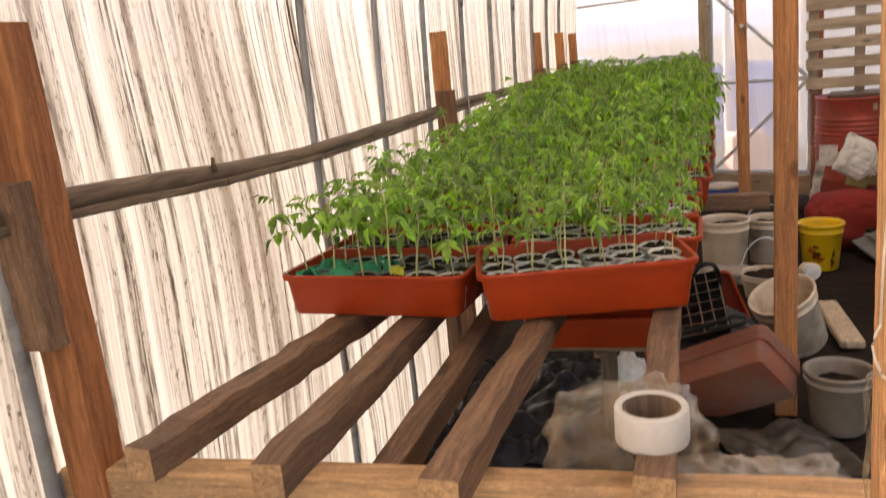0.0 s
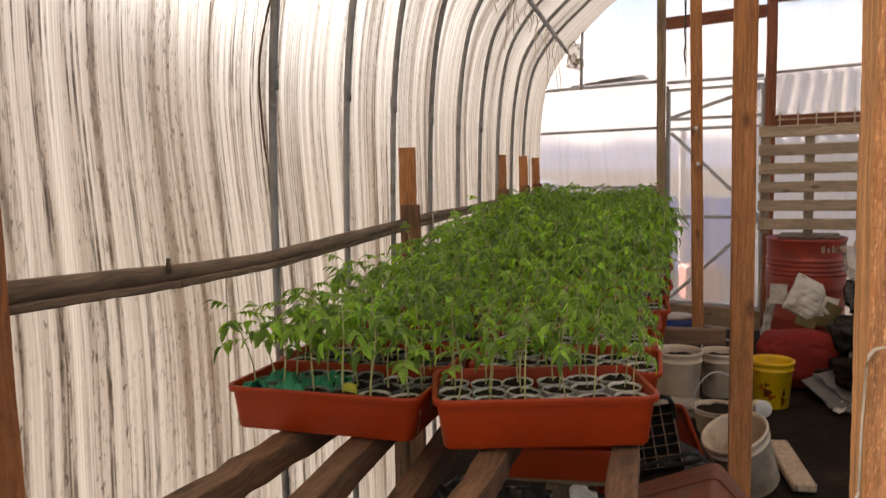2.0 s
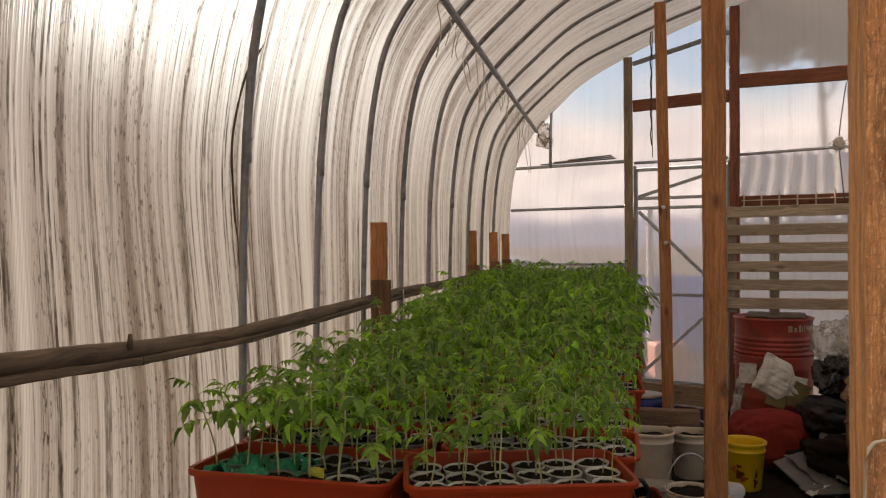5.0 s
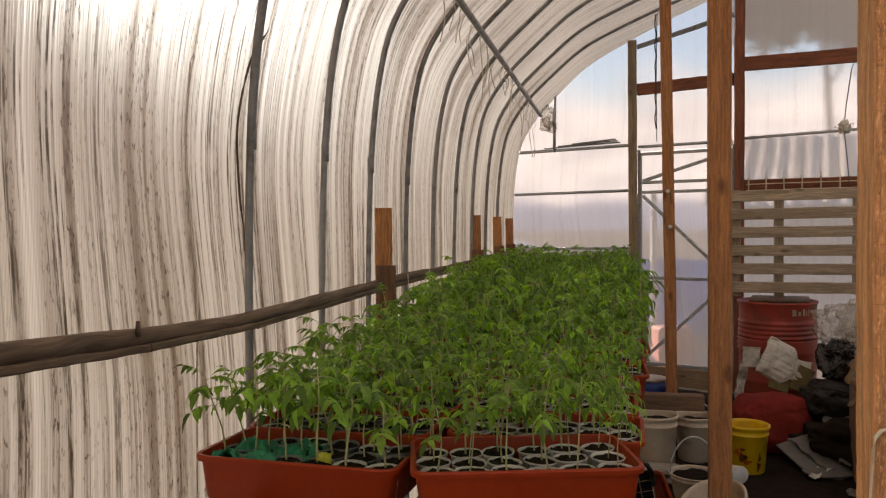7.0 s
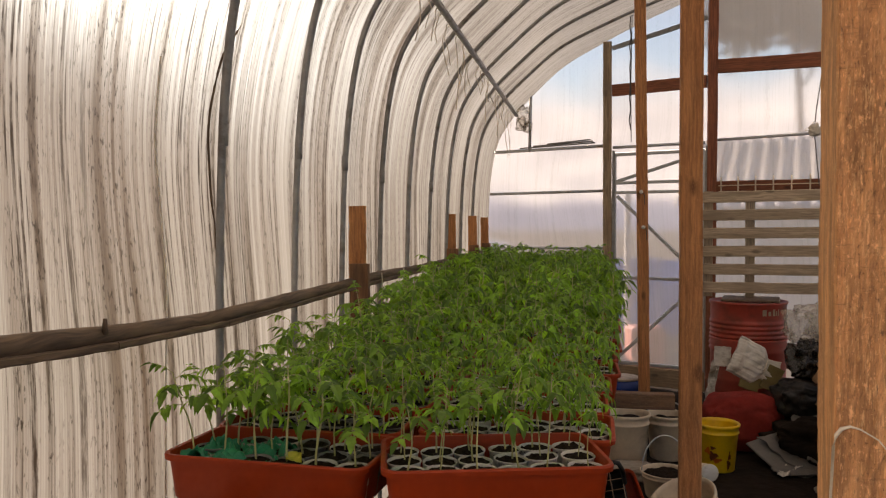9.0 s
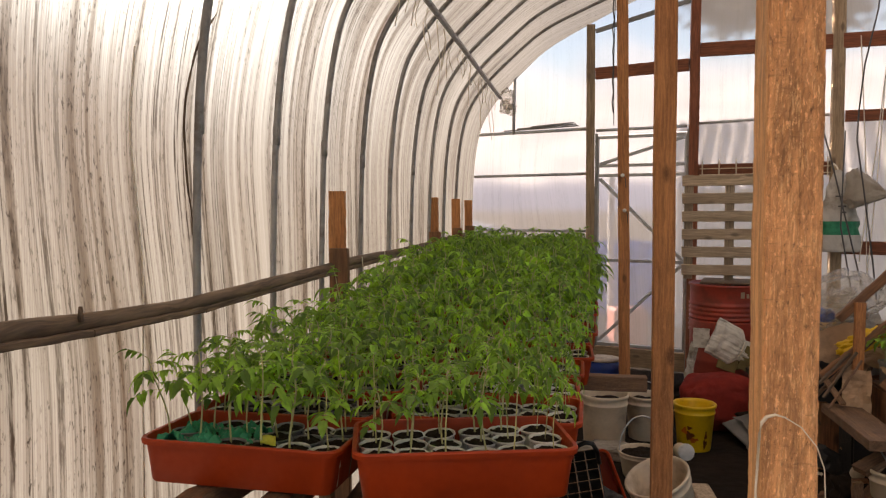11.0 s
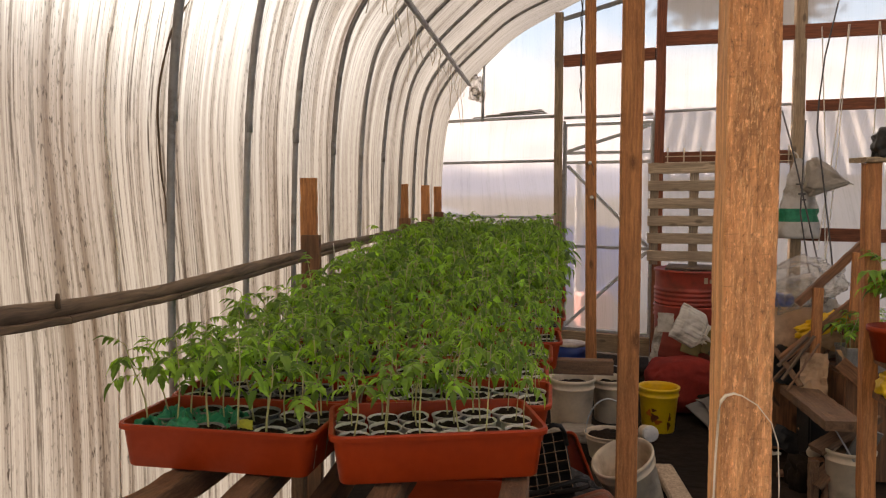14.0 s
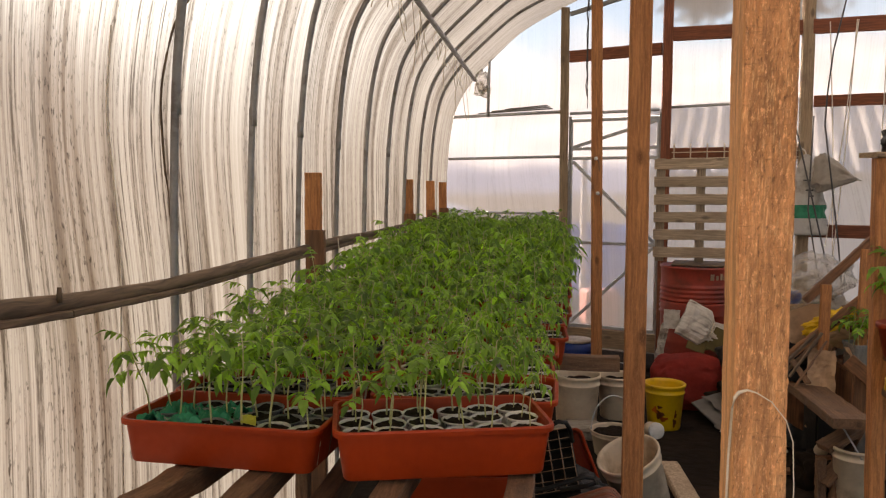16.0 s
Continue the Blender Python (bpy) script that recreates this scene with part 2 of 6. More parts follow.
def mat_film(name, tint, haze=0.2):
    """Thin clear plastic film, crumpled: clear, glossy towards its edges, with a little haze."""
    n = Net(name)
    n.tree.nodes.remove(n.bsdf)
    vec, _ = n.shifted(n.coords((1, 1, 0.35)))
    nrm = n.bump(n.noise(vec, 38, 5), 1.0, 0.012)
    tp = n.tree.nodes.new("ShaderNodeBsdfTransparent")
    tp.inputs[0].default_value = (0.95, 0.93, 0.90, 1)
    gl = n.add("ShaderNodeBsdfGlossy", Roughness=0.14)
    n.link(nrm, gl.inputs["Normal"])
    lw = n.add("ShaderNodeLayerWeight", Blend=0.42)
    n.link(nrm, lw.inputs["Normal"])
    m1 = n.tree.nodes.new("ShaderNodeMixShader")
    n.link(n.ramp(lw.outputs["Facing"], (0.15, grey(0.03)), (0.95, grey(0.5))), m1.inputs[0])
    n.link(tp.outputs[0], m1.inputs[1])
    n.link(gl.outputs[0], m1.inputs[2])
    df = n.tree.nodes.new("ShaderNodeBsdfDiffuse")
    df.inputs[0].default_value = (*tint, 1)
    m2 = n.tree.nodes.new("ShaderNodeMixShader")
    n.link(n.ramp(n.noise(vec, 26, 5, 0.65), (0.42, grey(haze * 0.35)), (0.68, grey(haze * 2.2))), m2.inputs[0])
    n.link(m1.outputs[0], m2.inputs[1])
    n.link(df.outputs[0], m2.inputs[2])
    n.link(m2.outputs[0], n.out.inputs[0])
    return n.mat


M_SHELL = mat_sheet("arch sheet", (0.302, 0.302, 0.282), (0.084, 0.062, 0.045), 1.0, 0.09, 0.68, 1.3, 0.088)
# Clearer sheet added on the unseen right and back to let in light.
M_FILLSHEET = mat_sheet("newer arch sheet", (0.92, 0.81, 0.68), (0.44, 0.34, 0.25), 0.3, 0.05, 0.42, 1.22, 0.2)
M_END = mat_sheet("end sheet", (0.76, 0.745, 0.74), (0.52, 0.50, 0.48), 0.16, 0.06, 0.16, 1.25, 0.84, tint=(0.95, 0.99, 1.03))
M_ORANGE = mat_wood("varnished pine", (0.68, 0.285, 0.105), (0.50, 0.187, 0.065), saw=0.25)
M_POST = mat_wood("brown varnished pine", (0.50, 0.185, 0.06), (0.34, 0.112, 0.036), saw=0.25)
M_BROWN = mat_wood("stained wood", (0.345, 0.155, 0.07), (0.20, 0.088, 0.042), stain=(0.10, 0.06, 0.04))
M_ROUGH = mat_wood("rough sawn pine", (0.74, 0.375, 0.175), (0.54, 0.238, 0.098), saw=0.7, knots=False)
M_SAWN = mat_wood("sawn pine side", (0.76, 0.41, 0.19), (0.58, 0.28, 0.12), saw=0.3, knots=False)
M_BENCH = mat_wood("weathered bench wood", (0.265, 0.140, 0.072), (0.145, 0.070, 0.035), saw=0.3, stain=(0.12, 0.075, 0.05))
M_FRONT = mat_wood("sawn front beam", (0.62, 0.37, 0.18), (0.44, 0.24, 0.11), saw=0.4, stain=(0.2, 0.12, 0.07))
M_RED = mat_wood("red stained board", (0.32, 0.10, 0.045), (0.22, 0.066, 0.03))
M_PALE = mat_wood("pale wood", (0.56, 0.41, 0.26), (0.42, 0.285, 0.17), stain=(0.25, 0.17, 0.11))
M_GREYWOOD = mat_wood("grey slats", (0.58, 0.44, 0.305), (0.42, 0.31, 0.21), stain=(0.31, 0.22, 0.15))
M_BARK = mat_wood("dark pole", (0.25, 0.165, 0.10), (0.115, 0.072, 0.045), knots=False)
M_STEEL = mat_surface("dull steel", (0.32, 0.31, 0.30), (0.22, 0.21, 0.20), 20, 0.48, 0.15, 0.15, dirt=(0.12, 0.08, 0.055))
M_ZINC = mat_surface("galvanised steel", (0.52, 0.53, 0.54), (0.40, 0.41, 0.42), 30, 0.42, 0.1, 0.35)
M_TRAY = mat_surface("terracotta plastic", (0.385, 0.041, 0.007), (0.325, 0.033, 0.006), 9, 0.5, 0.06, dirt=(0.30, 0.065, 0.022), dirt_at=0.72, spread=0.08, shine=0.28)
M_TRAYDUST = mat_surface("dusty terracotta plastic", (0.28, 0.086, 0.047), (0.21, 0.064, 0.036), 9, 0.6, 0.1, dirt=(0.22, 0.13, 0.095), dirt_at=0.55)
M_WHITECUP = mat_surface("white cup plastic", (0.72, 0.70, 0.66), (0.60, 0.575, 0.53), 40, 0.4, 0.05, dirt=(0.24, 0.17, 0.12), dirt_at=0.66)
M_GREYCUP = mat_surface("smoky cup plastic", (0.24, 0.24, 0.235), (0.17, 0.168, 0.165), 40, 0.3, 0.05, dirt=(0.10, 0.08, 0.06))
M_SOIL = mat_surface("potting soil", (0.036, 0.024, 0.016), (0.016, 0.011, 0.008), 60, 0.95, 1.0, dirt=(0.06, 0.04, 0.026), dirt_at=0.66, dist=0.006, shine=0.08)
M_FLOOR = mat_surface("trodden soil", (0.026, 0.018, 0.013), (0.013, 0.009, 0.007), 3.0, 0.95, 0.9, dirt=(0.055, 0.036, 0.024), dirt_at=0.6, dist=0.012, shine=0.08)
M_OUT = mat_surface("dry ground", (0.125, 0.10, 0.075), (0.085, 0.066, 0.048), 0.6, 0.95, 0.5, dirt=(0.26, 0.22, 0.17))
M_STEM = mat_surface("seedling stem", (0.50, 0.50, 0.23), (0.40, 0.35, 0.17), 60, 0.5, 0.1)
M_LEAF = mat_leaf("tomato leaf", (0.074, 0.155, 0.030), (0.236, 0.425, 0.070))
M_BUCKET = mat_surface("dirty white plastic", (0.76, 0.63, 0.47), (0.62, 0.49, 0.35), 8, 0.5, 0.15, dirt=(0.30, 0.21, 0.135), dirt_at=0.57)
M_PAIL = mat_surface("cloudy grey plastic", (0.25, 0.205, 0.16), (0.18, 0.145, 0.11), 8, 0.45, 0.15, dirt=(0.18, 0.125, 0.085), dirt_at=0.54)
M_YELLOW = mat_surface("yellow plastic", (0.78, 0.50, 0.02), (0.70, 0.42, 0.015), 10, 0.38, 0.06, dirt=(0.35, 0.20, 0.03), dirt_at=0.66)
M_DECAL = mat_surface("brown print", (0.22, 0.055, 0.02), (0.14, 0.04, 0.015), 30, 0.4, 0.05)
M_ORANGEPRINT = mat_surface("orange print", (0.70, 0.17, 0.02), (0.60, 0.12, 0.015), 30, 0.4, 0.05)
M_BARREL = mat_surface("red barrel paint", (0.48, 0.062, 0.036), (0.38, 0.047, 0.029), 6, 0.42, 0.12, dirt=(0.11, 0.035, 0.022), dirt_at=0.56)
M_LETTER = mat_surface("cream print", (0.62, 0.52, 0.38), (0.55, 0.45, 0.32), 30, 0.5, 0.05)
M_REDBAG = mat_surface("red woven sack", (0.27, 0.030, 0.022), (0.20, 0.022, 0.017), 14, 0.85, 0.3, dirt=(0.16, 0.025, 0.018), shine=0.15)
M_WHITEBAG = mat_surface("white woven sack", (0.66, 0.63, 0.57), (0.54, 0.50, 0.44), 9, 0.6, 0.5, dirt=(0.26, 0.21, 0.16), dirt_at=0.57)
M_GREYBAG = mat_surface("grey sack", (0.42, 0.37, 0.31), (0.30, 0.26, 0.21), 9, 0.6, 0.5, dirt=(0.13, 0.11, 0.09))
M_GREENFILM = mat_surface("green film", (0.010, 0.30, 0.15), (0.006, 0.17, 0.085), 30, 0.4, 0.25, shine=0.3)
M_BLACK = mat_surface("black plastic", (0.014, 0.013, 0.013), (0.022, 0.019, 0.017), 18, 0.45, 0.3, dirt=(0.05, 0.036, 0.028), shine=0.3)
M_BLUE = mat_surface("blue plastic", (0.012, 0.055, 0.28), (0.01, 0.04, 0.20), 9, 0.4, 0.08, dirt=(0.05, 0.06, 0.11))
M_GREYFILM = mat_surface("dusty grey film", (0.085, 0.072, 0.058), (0.05, 0.042, 0.034), 7, 0.4, 0.3, dirt=(0.06, 0.045, 0.035))
M_GLOSSBAG = mat_surface("shiny black film", (0.012, 0.011, 0.011), (0.02, 0.018, 0.017), 18, 0.25, 0.4, shine=0.6)
M_TARP = mat_surface("grey roofing sheet", (0.17, 0.16, 0.145), (0.115, 0.105, 0.095), 7, 0.6, 0.4, dirt=(0.20, 0.18, 0.16))
M_CARD = mat_surface("cardboard", (0.52, 0.34, 0.21), (0.40, 0.25, 0.155), 8, 0.85, 0.2, dirt=(0.13, 0.085, 0.055))
M_PAPER = mat_surface("off-white paper", (0.70, 0.67, 0.60), (0.6, 0.57, 0.5), 12, 0.8, 0.2, dirt=(0.4, 0.35, 0.28))
M_TWINE = mat_surface("pale twine", (0.78, 0.71, 0.60), (0.66, 0.58, 0.47), 80, 0.9, 0.2)
M_CABLE = mat_surface("dark cable", (0.06, 0.054, 0.05), (0.085, 0.075, 0.068), 40, 0.5, 0.1)
M_FILM = mat_film("clear film", (0.62, 0.45, 0.28), 0.10)
M_HAZEFILM = mat_film("hazy film", (0.50, 0.44, 0.36), 0.20)
M_OLIVE = mat_surface("olive card", (0.20, 0.155, 0.055), (0.14, 0.105, 0.04), 14, 0.8, 0.2)
M_YELLEAF = mat_surface("yellowed leaf", (0.55, 0.50, 0.06), (0.42, 0.38, 0.05), 60, 0.6, 0.2)
M_ROLL = mat_surface("white tape roll", (0.66, 0.62, 0.55), (0.56, 0.52, 0.46), 14, 0.55, 0.1, dirt=(0.33, 0.28, 0.22))


# ---- mesh helpers ----
def mesh_of(name, bm, material, smooth=False):
    me = bpy.data.meshes.new(name)
    bm.normal_update()
    bm.to_mesh(me)
    bm.free()
    for m in material if isinstance(material, (list, tuple)) else [material]:
        me.materials.append(m)
    if smooth:
        me.shade_smooth()
    return me


def data_mesh(name, verts, faces, material, smooth=False):
    me = bpy.data.meshes.new(name)
    me.from_pydata([tuple(v) for v in verts], [], [tuple(f) for f in faces])
    me.materials.append(material)
    if smooth:
        me.shade_smooth()
    return me


def put(name, me, parent=None, m=None, label="", category="", group="", kind=""):
    """Links a mesh as an object, at the pose m in the world, under parent if one is given."""
    ob = new(name, me)
    if parent is not None:
        ob.parent = parent
        ob.matrix_parent_inverse = parent.matrix_basis.inverted()
    ob.matrix_basis = m if m is not None else Matrix()
    return tagged(ob, label, category, group, kind)


def part(name, bm, material, parent, label="", m=None, smooth=False):
    return put(name, mesh_of(name, bm, material, smooth), parent, m, label)


def thing(name, at, label, category, group="", kind=""):
    """An Empty at the base of a thing of several parts."""
    ob = new(name)
    ob.empty_display_size = 0.05
    ob.matrix_basis = at if isinstance(at, Matrix) else Matrix.Translation(at)
    return tagged(ob, label, category, group, kind)


def box_bm(w, d, h, bevel=0.003, z0=None):
    """A bevelled box, centred on x and y; z from z0, or centred."""
    bm = bmesh.new()
    bmesh.ops.create_cube(bm, size=1)
    bmesh.ops.scale(bm, vec=(w, d, h), verts=bm.verts)
    if z0 is not None:
        bmesh.ops.translate(bm, vec=(0, 0, z0 + h / 2), verts=bm.verts)
    if bevel:
        bmesh.ops.bevel(bm, geom=bm.edges[:], offset=bevel, segments=1, affect="EDGES")
    return bm


def board_bm(length, w, d, seed=0, wobble=0.0015, cuts=14, bevel=0.003, ends=0):
    """A sawn board along local z from 0 to length, with slightly uneven faces and worn edges."""
    rnd = random.Random(seed)
    bm = bmesh.new()
    rings = []
    hw, hd, b = w / 2, d / 2, bevel
    outline = [(-hw + b, -hd), (hw - b, -hd), (hw, -hd + b), (hw, hd - b), (hw - b, hd), (-hw + b, hd), (-hw, hd - b), (-hw, -hd + b)]
    for k in range(cuts + 1):
        z = length * k / cuts
        bx, by = rnd.uniform(-1, 1) * wobble, rnd.uniform(-1, 1) * wobble
        rings.append([bm.verts.new((x + bx + rnd.uniform(-1, 1) * wobble * 0.5, y + by + rnd.uniform(-1, 1) * wobble * 0.5, z)) for x, y in outline])
    for a, c in zip(rings, rings[1:]):
        for i in range(8):
            j = (i + 1) % 8
            bm.faces.new((a[i], a[j], c[j], c[i]))
    bm.faces.new(rings[0][::-1]).material_index = ends
    bm.faces.new(rings[-1]).material_index = ends
    return bm


def along(p0, p1, twist=0.0):
    """The pose at p0 whose z axis points to p1, and x axis stays level; and the length."""
    p0, p1 = Vector(p0), Vector(p1)
    z = (p1 - p0).normalized()
    ref = Vector((0, 0, 1)) if abs(z.z) < 0.9 else Vector((0, 1, 0))
    x = (ref.cross(z) if abs(z.z) < 0.9 else ref.cross(z)).normalized()
    y = z.cross(x)
    m = Matrix((x, y, z)).transposed().to_4x4()
    m.translation = p0
    return m @ Matrix.Rotation(radians(twist), 4, "Z"), (p1 - p0).length


def beam(name, p0, p1, w, d, material, parent=None, label="", category="", group="", kind="", seed=0, wobble=0.0015, twist=0.0, cuts=14):
    """A board from p0 to p1: w across (level), d the other way."""
    m, length = along(p0, p1, twist)
    return put(name, mesh_of(name, board_bm(length, w, d, seed + int(1000 * length), wobble, cuts, 0.003, 1 if isinstance(material, list) else 0), material), parent, m, label, category, group, kind)


def tube_data(points, radius, sides=8, closed_ends=True, axis=None):
    """Rings round a line of points; radius a number or one for each point."""
    pts = [Vector(p) for p in points]
    verts, faces = [], []
    up = Vector((0, 0, 1))
    for i, p in enumerate(pts):
        d = (pts[min(i + 1, len(pts) - 1)] - pts[max(i - 1, 0)]).normalized()
        ref = axis or (up if abs(d.z) < 0.95 else Vector((1, 0, 0)))
        x = d.cross(ref).normalized()
        y = d.cross(x)
        r = radius[i] if isinstance(radius, (list, tuple)) else radius
        for k in range(sides):
            a = 2 * math.pi * k / sides
            verts.append(p + x * (r * math.cos(a)) + y * (r * math.sin(a)))
    for i in range(len(pts) - 1):
        for k in range(sides):
            j = (k + 1) % sides
            faces.append((i * sides + k, i * sides + j, (i + 1) * sides + j, (i + 1) * sides + k))
    if closed_ends:
        faces.append(tuple(range(sides))[::-1])
        faces.append(tuple((len(pts) - 1) * sides + k for k in range(sides)))
    return verts, faces


def tube(name, points, radius, material, parent=None, sides=8, label="", category="", group="", kind="", m=None):
    v, f = tube_data(points, radius, sides)
    return put(name, data_mesh(name, v, f, material, sides > 5), parent, m, label, category, group, kind)


def lathe_bm(profile, seg=28, wave=0.0, seed=0):
    """A solid of revolution from (radius, z) pairs; wave makes it slightly out of round."""
    rnd = random.Random(seed)
    ph = rnd.uniform(0, 6.3)
    bm = bmesh.new()
    rings = []
    for r, z in profile:
        if r <= 1e-6:
            rings.append([bm.verts.new((0, 0, z))])
        else:
            rings.append([bm.verts.new((r * (1 + wave * math.sin(2 * a + ph)) * math.cos(a), r * (1 + wave * math.sin(2 * a + ph)) * math.sin(a), z))
                          for a in (2 * math.pi * k / seg for k in range(seg))])
    for a, c in zip(rings, rings[1:]):
        for k in range(seg):
            j = (k + 1) % seg
            if len(a) == 1 and len(c) > 1:
                bm.faces.new((a[0], c[j], c[k]))
            elif len(c) == 1 and len(a) > 1:
                bm.faces.new((a[k], a[j], c[0]))
            elif len(a) > 1:
                bm.faces.new((a[k], a[j], c[j], c[k]))
    bmesh.ops.recalc_face_normals(bm, faces=bm.faces)
    return bm


def rough_blob_bm(sx, sy, sz, seed, crease=0.16, cuts=5, flat=0.0, freq=2.2):
    """A closed, creased form such as a filled sack; flat squares its underside at that share of its height."""
    bm = bmesh.new()
    bmesh.ops.create_icosphere(bm, subdivisions=cuts, radius=1)
    off = Vector((seed * 7.1, seed * 3.3, seed * 1.7))
    for v in bm.verts:
        n = v.co.normalized()
        k = 1 + crease * (noise.noise(n * freq + off) + 0.55 * (0.5 - abs(noise.noise(n * freq * 2.3 + off))) + 0.22 * noise.noise(n * freq * 6 + off))
        p = Vector((math.copysign(abs(n.x) ** 0.75, n.x), math.copysign(abs(n.y) ** 0.75, n.y), math.copysign(abs(n.z) ** 0.8, n.z))) * k
        v.co = (p.x * sx, p.y * sy, max(p.z, -1 + flat) * sz + (1 - flat) * sz)
    return bm


def crumpled_bm(sx, sy, height, seed, nx=40, ny=30, freq=3.0, thick=0.003, edge=0.12):
    """A crumpled sheet with ridges and an uneven outline, thickened."""
    bm = bmesh.new()
    off = Vector((seed * 5.3, seed * 2.9, 0))
    grid = []
    for j in range(ny + 1):
        row = []
        for i in range(nx + 1):
            u, v = i / nx - 0.5, j / ny - 0.5
            q = Vector((u * sx, v * sy, 0)) * freq + off
            h = abs(noise.noise(q * 1.3)) * 1.2 + 0.5 * abs(noise.noise(q * 3.1)) + 0.2 * noise.noise(q * 8)
            du = noise.noise(Vector((v * 5, seed, 1.0))) * edge
            dv = noise.noise(Vector((u * 5, seed, 7.0))) * edge
            row.append(bm.verts.new(((u * (1 + du)) * sx + 0.25 * height * noise.noise(q * 2 + Vector((9, 0, 0))), (v * (1 + dv)) * sy + 0.25 * height * noise.noise(q * 2 + Vector((0, 9, 0))), max(0.002, h * height))))
        grid.append(row)
    for j in range(ny):
        for i in range(nx):
            bm.faces.new((grid[j][i], grid[j][i + 1], grid[j + 1][i + 1], grid[j + 1][i]))
    if thick:
        bmesh.ops.recalc_face_normals(bm, faces=bm.faces)
        bmesh.ops.solidify(bm, geom=bm.faces[:], thickness=thick)
    return bm


# ---- the greenhouse shell ----
END_SLOPE = -0.38


def end_y(x):
    """Where the skewed end wall stands."""
    return 7.5 + END_SLOPE * (x - 0.05)


APEX_X, BACK_Y = 2.05, -2.2
LEFT_HALF = [(-1.085, -0.05), (-1.085, 0.5), (-1.085, 1.0), (-1.08, 1.35), (-1.065, 1.7), (-1.03, 2.0), (-0.965, 2.23), (-0.82, 2.445), (-0.62, 2.64), (-0.36, 2.855), (-0.05, 3.01), (0.4, 3.195), (0.95, 3.37), (1.5, 3.48), (2.05, 3.52)]


def smooth_profile(points, steps=6):
    """A Catmull-Rom line through the points."""
    out = []
    for i in range(len(points) - 1):
        p = [Vector((*points[max(0, min(len(points) - 1, i + k))], 0)) for k in (-1, 0, 1, 2)]
        for s in range(steps):
            t = s / steps
            q = 0.5 * ((2 * p[1]) + (p[2] - p[0]) * t + (2 * p[0] - 5 * p[1] + 4 * p[2] - p[3]) * t * t + (-p[0] + 3 * p[1] - 3 * p[2] + p[3]) * t ** 3)
            out.append((q.x, q.y))
    return out + [points[-1]]


HALF = smooth_profile(LEFT_HALF, 4)
ARCH = HALF + [(2 * APEX_X - x, z) for x, z in HALF[-2::-1]]


def roof_z(x):
    x = x if x < APEX_X else 2 * APEX_X - x
    for (x0, z0), (x1, z1) in zip(HALF, HALF[1:]):
        if x0 <= x <= x1 and x1 > x0 and z0 > 1.7:
            return z0 + (z1 - z0) * (x - x0) / (x1 - x0)
    return HALF[-1][1]


HOOPS = (-1.1, 0.03, 1.13, 2.25, 2.80, 3.31, 3.88, 4.45, 5.03, 5.61, 6.2, 6.78)


def shell_x(z):
    """Where the near side of the arch stands at the height z."""
    for (x0, z0), (x1, z1) in zip(HALF, HALF[1:]):
        if z0 <= z <= z1:
            return x0 + (x1 - x0) * (z - z0) / (z1 - z0)
    return HALF[0][0]


def bulge(y):
    """How far the sheets stand off outwards between two hoops."""
    for y0, y1 in zip(HOOPS, HOOPS[1:]):
        if y0 <= y <= y1:
            return 0.011 * math.sin(math.pi * (y - y0) / (y1 - y0)) ** 2
    return 0.0


def arch_sheet(name, y0, y1, skew_end, label):
    """One sheet bent over the hoops from y0 to y1 with u across its flutes and v along them."""
    bm = bmesh.new()
    uvl = bm.loops.layers.uv.new("UVMap")
    s, rows = 0.0, []
    for i, (x, z) in enumerate(ARCH):
        if i:
            s += math.dist(ARCH[i - 1], ARCH[i])
        end = end_y(x) + 0.02 if skew_end else y1
        cells = 30 if not skew_end else 26
        (xa, za), (xb, zb) = ARCH[max(0, i - 1)], ARCH[min(len(ARCH) - 1, i + 1)]
        ln = math.dist((xa, za), (xb, zb))
        row = []
        for k in range(cells + 1):
            y = y0 + (end - y0) * k / cells
            out = bulge(y) if 0.2 < z else 0.0
            row.append((bm.verts.new((x - (zb - za) / ln * out, y, z + (xb - xa) / ln * out)), y, s))
        rows.append(row)
    for a, c in zip(rows, rows[1:]):
        for k in range(len(a) - 1):
            quad = (a[k], a[k + 1], c[k + 1], c[k])
            f = bm.faces.new([q[0] for q in quad])
            f.smooth = True
            # right half and back strip take the clearer sheet, unseen, for more light
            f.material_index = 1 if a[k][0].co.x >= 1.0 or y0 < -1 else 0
            for loop, q in zip(f.loops, quad):
                loop[uvl].uv = (q[1], q[2])
    return put(name, mesh_of(name, bm, [M_SHELL, M_FILLSHEET]), None, None, label, "wall", "arched plastic sheets", "structure")


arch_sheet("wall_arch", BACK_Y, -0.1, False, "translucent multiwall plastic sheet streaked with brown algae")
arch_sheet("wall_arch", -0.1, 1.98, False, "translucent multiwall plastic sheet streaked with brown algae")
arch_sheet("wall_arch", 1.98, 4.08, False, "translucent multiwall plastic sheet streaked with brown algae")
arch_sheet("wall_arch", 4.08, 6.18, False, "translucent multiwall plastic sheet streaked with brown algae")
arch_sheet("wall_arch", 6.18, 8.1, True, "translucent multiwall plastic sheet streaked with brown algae")


